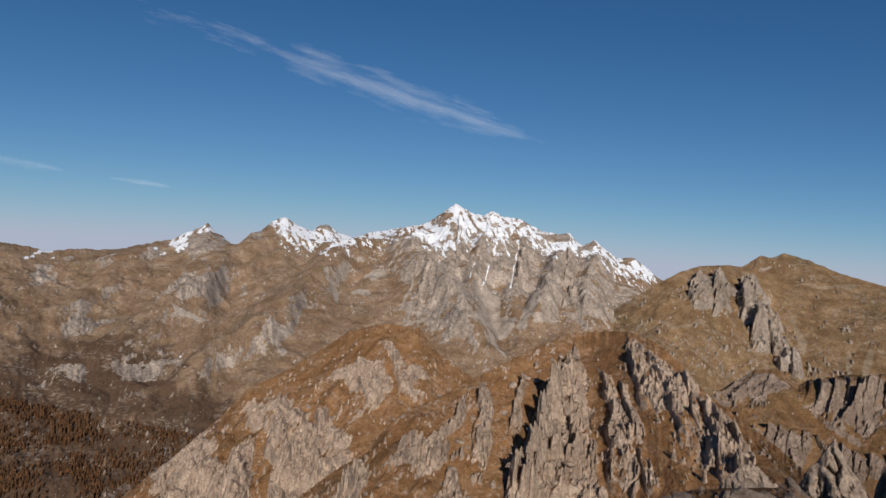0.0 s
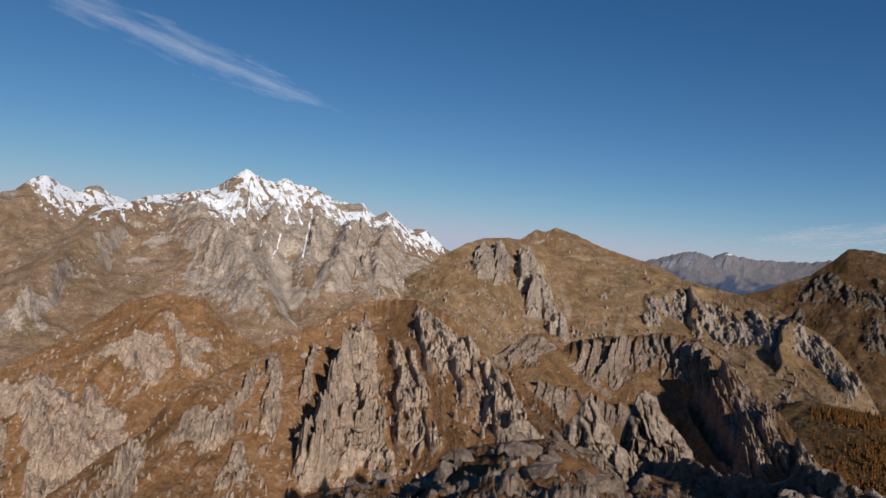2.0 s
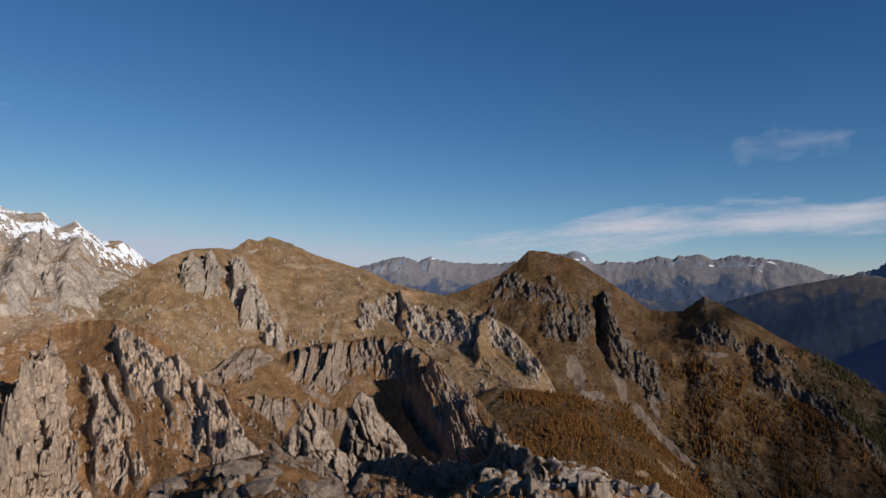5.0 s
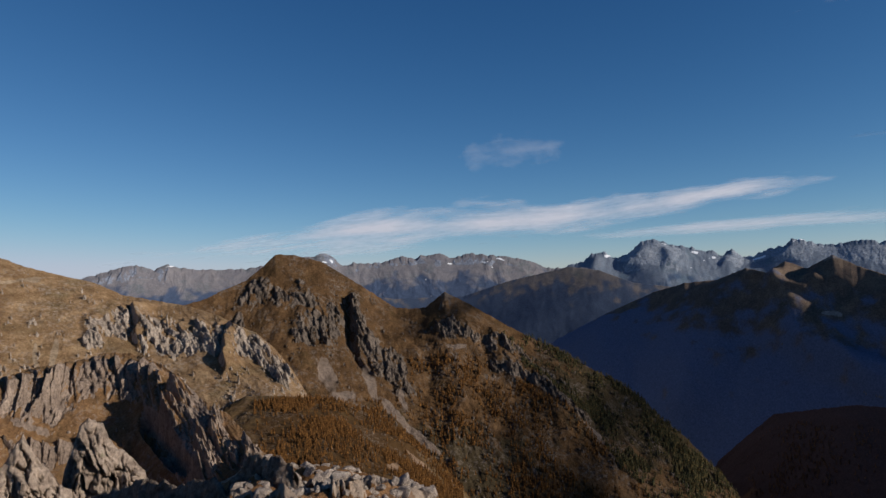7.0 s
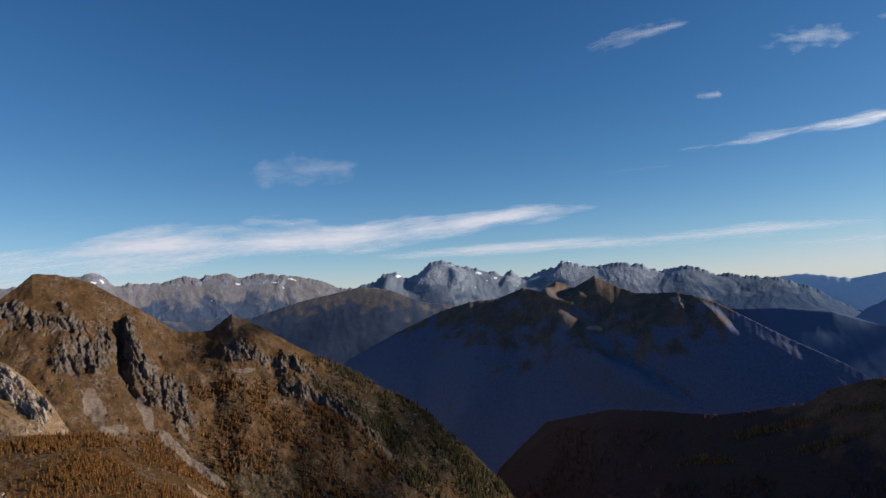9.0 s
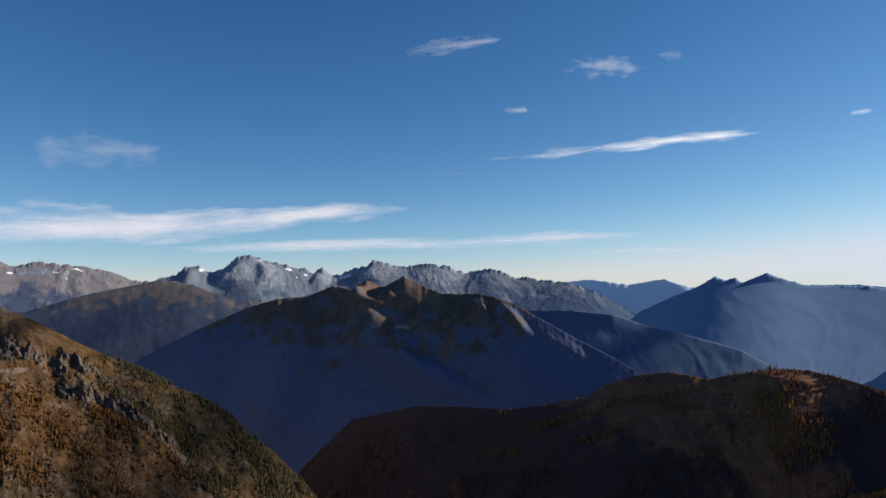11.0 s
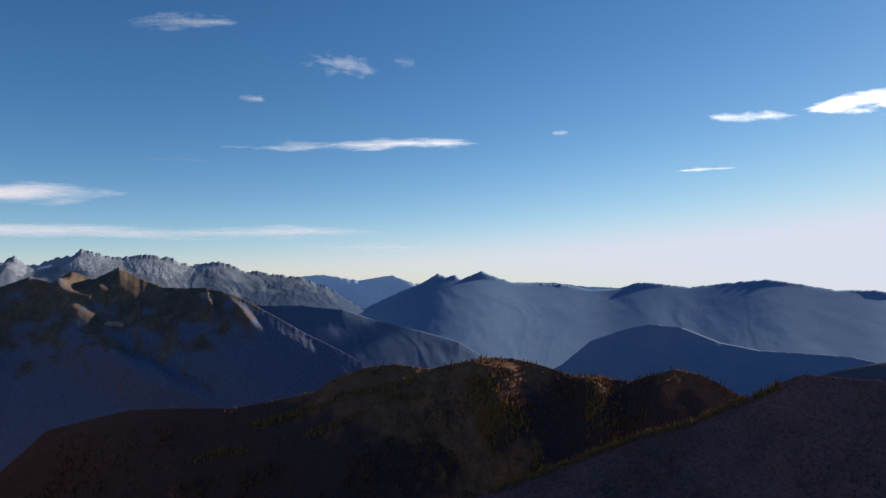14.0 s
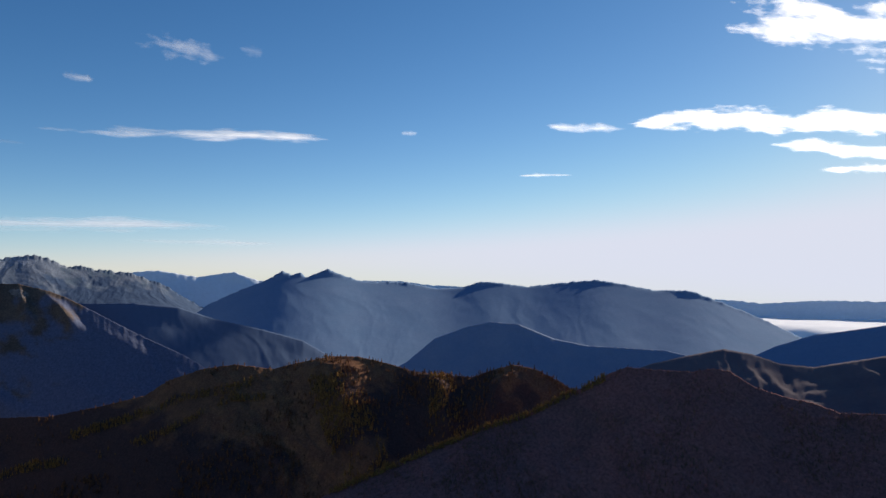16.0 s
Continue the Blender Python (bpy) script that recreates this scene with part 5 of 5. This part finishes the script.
wood("valley_larch_wood", "rusty larches at the foot of the mountain", spots("snow_mountain", 5200, (-40, -17), (-22, -9), 11, keep=lambda B, E: E < -9.5 - 0.25 * (B + 30)), valley_needles, 14, 11)
wood("hill_larch_wood", "dim autumn larches on the dark hill", spots("autumn_wood_hill", 3600, (84, 142), (-20, -6.5), 14, keep=lambda B, E: (edge_gap(B, E) > 1.3) & ((B > 98) | (E < -11.3))), rust_needles, 9, 14)
# brighter needle colour on the band and spur edges that should be sunlit
wood("sunlit_larch_wood", "larches in a brighter gold painted for sun on the hillside", spots("autumn_wood_hill", 1500, (116, 131), (-19, -8.2), 17, keep=lambda B, E: (np.abs(B - 120.5 + 0.4 * (E + 12)) < 2.2) | (np.abs(B - 128.6) < 1.4)), sun_painted_needles, 9, 17)
wood("edge_larch_wood", "larches along the spur edges, coloured brighter as if sunlit", spots("autumn_wood_hill", 900, (93, 114), (-20, -6.5), 29, keep=lambda B, E: edge_gap(B, E) < 0.3), sun_painted_needles, 8, 29)
wood("shaded_wood", "bare autumn wood in the shade", spots("shaded_wood_hill", 5200, (114, 172), (-22, -7), 19), dusk_needles, 3.6, 19)

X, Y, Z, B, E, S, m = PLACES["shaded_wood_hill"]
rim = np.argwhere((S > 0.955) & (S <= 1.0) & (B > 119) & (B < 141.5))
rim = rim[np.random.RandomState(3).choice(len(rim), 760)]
# rim trees take the same needle colour with sunlight painted in
wood("rim_larch_wood", "larches along the edge of the dark hill, coloured brighter as if sunlit", np.array([(X[i, j], Y[i, j], Z[i, j]) for i, j in rim]), sun_painted_needles, 6, 27)
_tv, _tf, _v, _f = larch(99, 8, 12)


def larch_tree(x, y, z, height):
    root = new("larch_tree")
    for name, v, f, mat in (("trunk", _tv, _tf, bark), ("crown", _v, _f, larch_needles)):
        mesh = bpy.data.meshes.new(name)
        mesh.from_pydata(v, [], f)
        mesh.materials.append(mat)
        new(name, mesh).parent = root
    root.matrix_world = pose(x, y, z) @ Matrix.Scale(height, 4)
    return tagged(root, "golden autumn larch on the steep slope", "larch tree", "larches on the slope")


first = None
for x, y, z in spots("larch_hill", 90, (50, 66), (-20, -11), 23):
    h = rng.uniform(8, 13)
    if first is None:
        first = larch_tree(x, y, z, h)
    else:
        copy_thing(first, pose(x, y, z - 0.2, 0, 0, rng.uniform(0, 360))).scale = (h, h, h)


# ---- clouds ----
def cloud_material(name, thick, seed, stretch, passes):
    mat = bpy.data.materials.new(name)
    mat.use_nodes = True
    t = mat.node_tree
    t.nodes.remove(t.nodes["Principled BSDF"])
    out = t.nodes["Material Output"]
    a = t.nodes.new("ShaderNodeAttribute")
    a.attribute_name = "body"
    uv = t.nodes.new("ShaderNodeAttribute")
    uv.attribute_name = "lie"
    m = t.nodes.new("ShaderNodeMapping")
    m.inputs["Location"].default_value = (seed * 3.7, seed * 1.9, 0)
    m.inputs["Scale"].default_value = stretch
    n = t.nodes.new("ShaderNodeTexNoise")
    n.inputs["Scale"].default_value, n.inputs["Detail"].default_value, n.inputs["Roughness"].default_value = 1.0, 7, 0.6
    k = t.nodes.new("ShaderNodeMath")
    k.operation = "MULTIPLY_ADD"
    k.inputs[1].default_value, k.inputs[2].default_value = 2.3, -1.27
    s1 = t.nodes.new("ShaderNodeMath")
    s1.operation = "ADD"
    s2 = t.nodes.new("ShaderNodeMath")
    s2.operation, s2.use_clamp = "MULTIPLY", True
    s2.inputs[1].default_value = thick
    both, clear, mix = t.nodes.new("ShaderNodeMixShader"), t.nodes.new("ShaderNodeBsdfTransparent"), t.nodes.new("ShaderNodeMixShader")
    d, l = t.nodes.new("ShaderNodeBsdfDiffuse"), t.nodes.new("ShaderNodeBsdfTranslucent")
    both.inputs[0].default_value = passes
    for sh in (d, l):
        sh.inputs["Color"].default_value = (0.9, 0.9, 0.92, 1)
    for x, y in ((uv.outputs["Vector"], m.inputs[0]), (m.outputs[0], n.inputs["Vector"]), (n.outputs["Fac"], k.inputs[0]), (k.outputs[0], s1.inputs[0]),
                 (a.outputs["Fac"], s1.inputs[1]), (s1.outputs[0], s2.inputs[0]), (d.outputs[0], both.inputs[1]), (l.outputs[0], both.inputs[2]),
                 (s2.outputs[0], mix.inputs[0]), (clear.outputs[0], mix.inputs[1]), (both.outputs[0], mix.inputs[2]), (mix.outputs[0], out.inputs[0])):
        t.links.new(x, y)
    return mat


def cloud(label, line, wide, thick, seed, stretch=(0.25, 1.6, 1), flat=False, passes=0.5, lead=0.17):
    """A thin sheet of cloud along a line of bearings and heights, wide degrees across at its middle, ragged at its rim."""
    lb, le = np.array(line).T
    n, m = 90, 17
    at = np.linspace(0, 1, n)
    run = np.concatenate([[0], np.cumsum(np.hypot(np.diff(lb), np.diff(le)))])
    B0, E0 = np.interp(at * run[-1], run, lb), np.interp(at * run[-1], run, le)
    w = 1.35 * wide * (np.sin(np.pi * at) ** 0.55 * 0.9 + 0.1) * (1 + 0.35 * fbm(at * 7, at * 0, seed, 4))
    v = np.linspace(-1, 1, m)[:, None]
    tb, te = np.gradient(B0), np.gradient(E0)
    k = np.hypot(tb, te)
    B, E = B0 - v * w * te / k * 0.5, E0 + v * w * tb / k * 0.5
    lie_at = 4850 * math.sin(radians(float(E.min())))
    r = (lie_at / np.sin(np.radians(E)) if flat else 4850 + 0 * E) - 12 * (1 - v * v)
    X, Y, Z = r * np.cos(np.radians(E)) * np.sin(np.radians(B)), r * np.cos(np.radians(E)) * np.cos(np.radians(B)), r * np.sin(np.radians(E))
    ends = np.minimum(1, np.minimum(at / lead, (1 - at) * 6))
    body = (1 - np.abs(v)) * ends - 0.16
    ob = sheet("cloud", X, Y, Z, cloud_material("cloud", thick, seed, stretch, 1.0 if flat else passes), {"body": body})
    lie = ob.data.attributes.new("lie", "FLOAT_VECTOR", "POINT")
    lay = np.stack([at * run[-1] + 0 * v, v * w * 0.5, 0 * B], -1)
    lie.data.foreach_set("vector", lay.astype(np.float32).ravel())
    return tagged(ob, label, "cloud", "clouds")


cloud("long thin white streak of cloud", [(-30, 20.3), (-26.8, 19.9), (-18.5, 18.8), (-11.7, 17.4), (-4.6, 15.7), (2.6, 13.7), (6, 12.8), (9.4, 12.0)], 2.6, 0.17, 1, passes=0.0, lead=0.6)
cloud("faint thin streak of cloud", [(-36, 7.8), (-33.1, 7.6), (-28.5, 7.2)], 0.6, 0.09, 2, passes=0.0)
cloud("faint thin streak of cloud", [(-26.8, 7.1), (-24, 6.9), (-21.2, 6.75)], 0.45, 0.16, 22, passes=0.0)
cloud("small faint puff of cloud", [(62.3, 9.8), (66.9, 10.4), (72, 10.8)], 2.8, 0.22, 3, (0.4, 0.9, 1), True)
cloud("broad pale bank of thin cloud", [(34, 2.4), (46, 3.5), (54, 4.3), (61, 4.8), (70, 4.8), (78, 5.5), (85, 6.2), (93, 6.45)], 3.2, 1.1, 4, (0.13, 0.8, 1), True, lead=0.3)
cloud("low pale band of thin cloud", [(62, 3.0), (71.5, 3.2), (83.7, 3.45), (95, 3.5), (104, 3.65), (115, 3.75)], 1.2, 0.85, 5, (0.12, 1.2, 1), True, lead=0.4)
cloud("thin streak of cloud over the horizon", [(103, 2.45), (110, 2.45), (116, 2.4)], 0.5, 0.4, 6, (0.25, 1.6, 1), True)
cloud("wispy white cloud in the blue", [(88.6, 18.3), (93.7, 19.3), (99.4, 19.75)], 1.3, 0.36, 7, (0.35, 1.8, 1), passes=1.0, lead=0.5)
cloud("small wispy white cloud", [(103.6, 17.4), (107.6, 17.1), (110.6, 16.5)], 1.7, 0.28, 8, (0.6, 1.3, 1), passes=1.0, lead=0.5)
cloud("faint fleck of cloud", [(111.5, 17.6), (113.6, 17.3)], 0.8, 0.12, 28, (0.6, 1.2, 1), passes=1.0)
cloud("tiny wisp of cloud", [(98.9, 14.25), (101.3, 14.05)], 0.7, 0.34, 9, (0.7, 1.4, 1), passes=1.0)
cloud("bright streak of cloud", [(95.5, 10.3), (99.5, 10.4), (103, 10.45), (107.6, 10.75), (113, 10.95), (117, 10.95), (120.2, 10.8)], 0.9, 0.8, 10, (0.22, 1.5, 1), passes=1.0, lead=0.55)
cloud("faint wisp of cloud", [(91.5, 9.1), (97.2, 9.15)], 0.45, 0.2, 11)
cloud("tiny fleck of cloud", [(124.6, 11.6), (126.2, 11.6)], 0.45, 0.25, 30, (0.7, 1.4, 1), passes=1.0)
cloud("thin bright wisp of cloud", [(134.2, 8.1), (136.5, 8.15), (139.3, 8.1)], 0.3, 0.6, 12, passes=1.0)
cloud("flat wisp beside the bright cloud", [(136.2, 12.15), (139.7, 11.85), (143.4, 11.6)], 0.75, 0.55, 13, (0.5, 1.6, 1), passes=1.0)
cloud("bright white flat cloud", [(143.2, 12.05), (147, 12.15), (151.3, 11.8), (155.1, 11.3), (161, 10.7), (168, 10.3)], 2.1, 1.5, 14, (0.3, 1.1, 1), passes=1.0, lead=0.1)
cloud("bright white flat cloud below another", [(152.9, 9.95), (157, 9.3), (162, 8.4), (168, 7.8)], 1.15, 1.5, 15, (0.3, 1.1, 1), passes=1.0)
cloud("small bright cloud under the flat ones", [(156.4, 7.75), (159, 7.6), (163, 7.3), (168, 7)], 0.9, 1.2, 32, (0.4, 1.2, 1), passes=1.0)
cloud("bright white cloud high in the sky", [(149.6, 19.6), (155, 18.4), (160, 17), (168, 15.5)], 3.6, 1.2, 16, (0.28, 0.9, 1), passes=1.0, lead=0.3)

# the sea of fog in the far valley
fb, fr = np.radians(np.arange(147.0, 172.1, 0.4)), np.linspace(0, 1, 30)
FB, FS = np.meshgrid(fb, fr)
FR = np.interp(np.degrees(FB), [147, 153, 155, 157, 159.5], [3780, 3770, 3740, 3560, 3340]) * (1 - FS) + 4660 * FS
fog_n = Nodes("fog", 1.0)
fog_white = fog_n.colour(fog_n.ramp(fog_n.noise(300, 5), (0.3, (0.8, 0.82, 0.85)), (0.7, (0.92, 0.92, 0.92))))
FZ = -252 - 75 * (1 - FS) ** 12 + 5 * fbm(FR * np.sin(FB) / 200, FR * np.cos(FB) / 200, 131)
tagged(sheet("fog_bank", FR * np.sin(FB), FR * np.cos(FB), FZ, fog_white, {"rock": 0 * FZ}), "white sea of fog lying in the far valley", "fog")
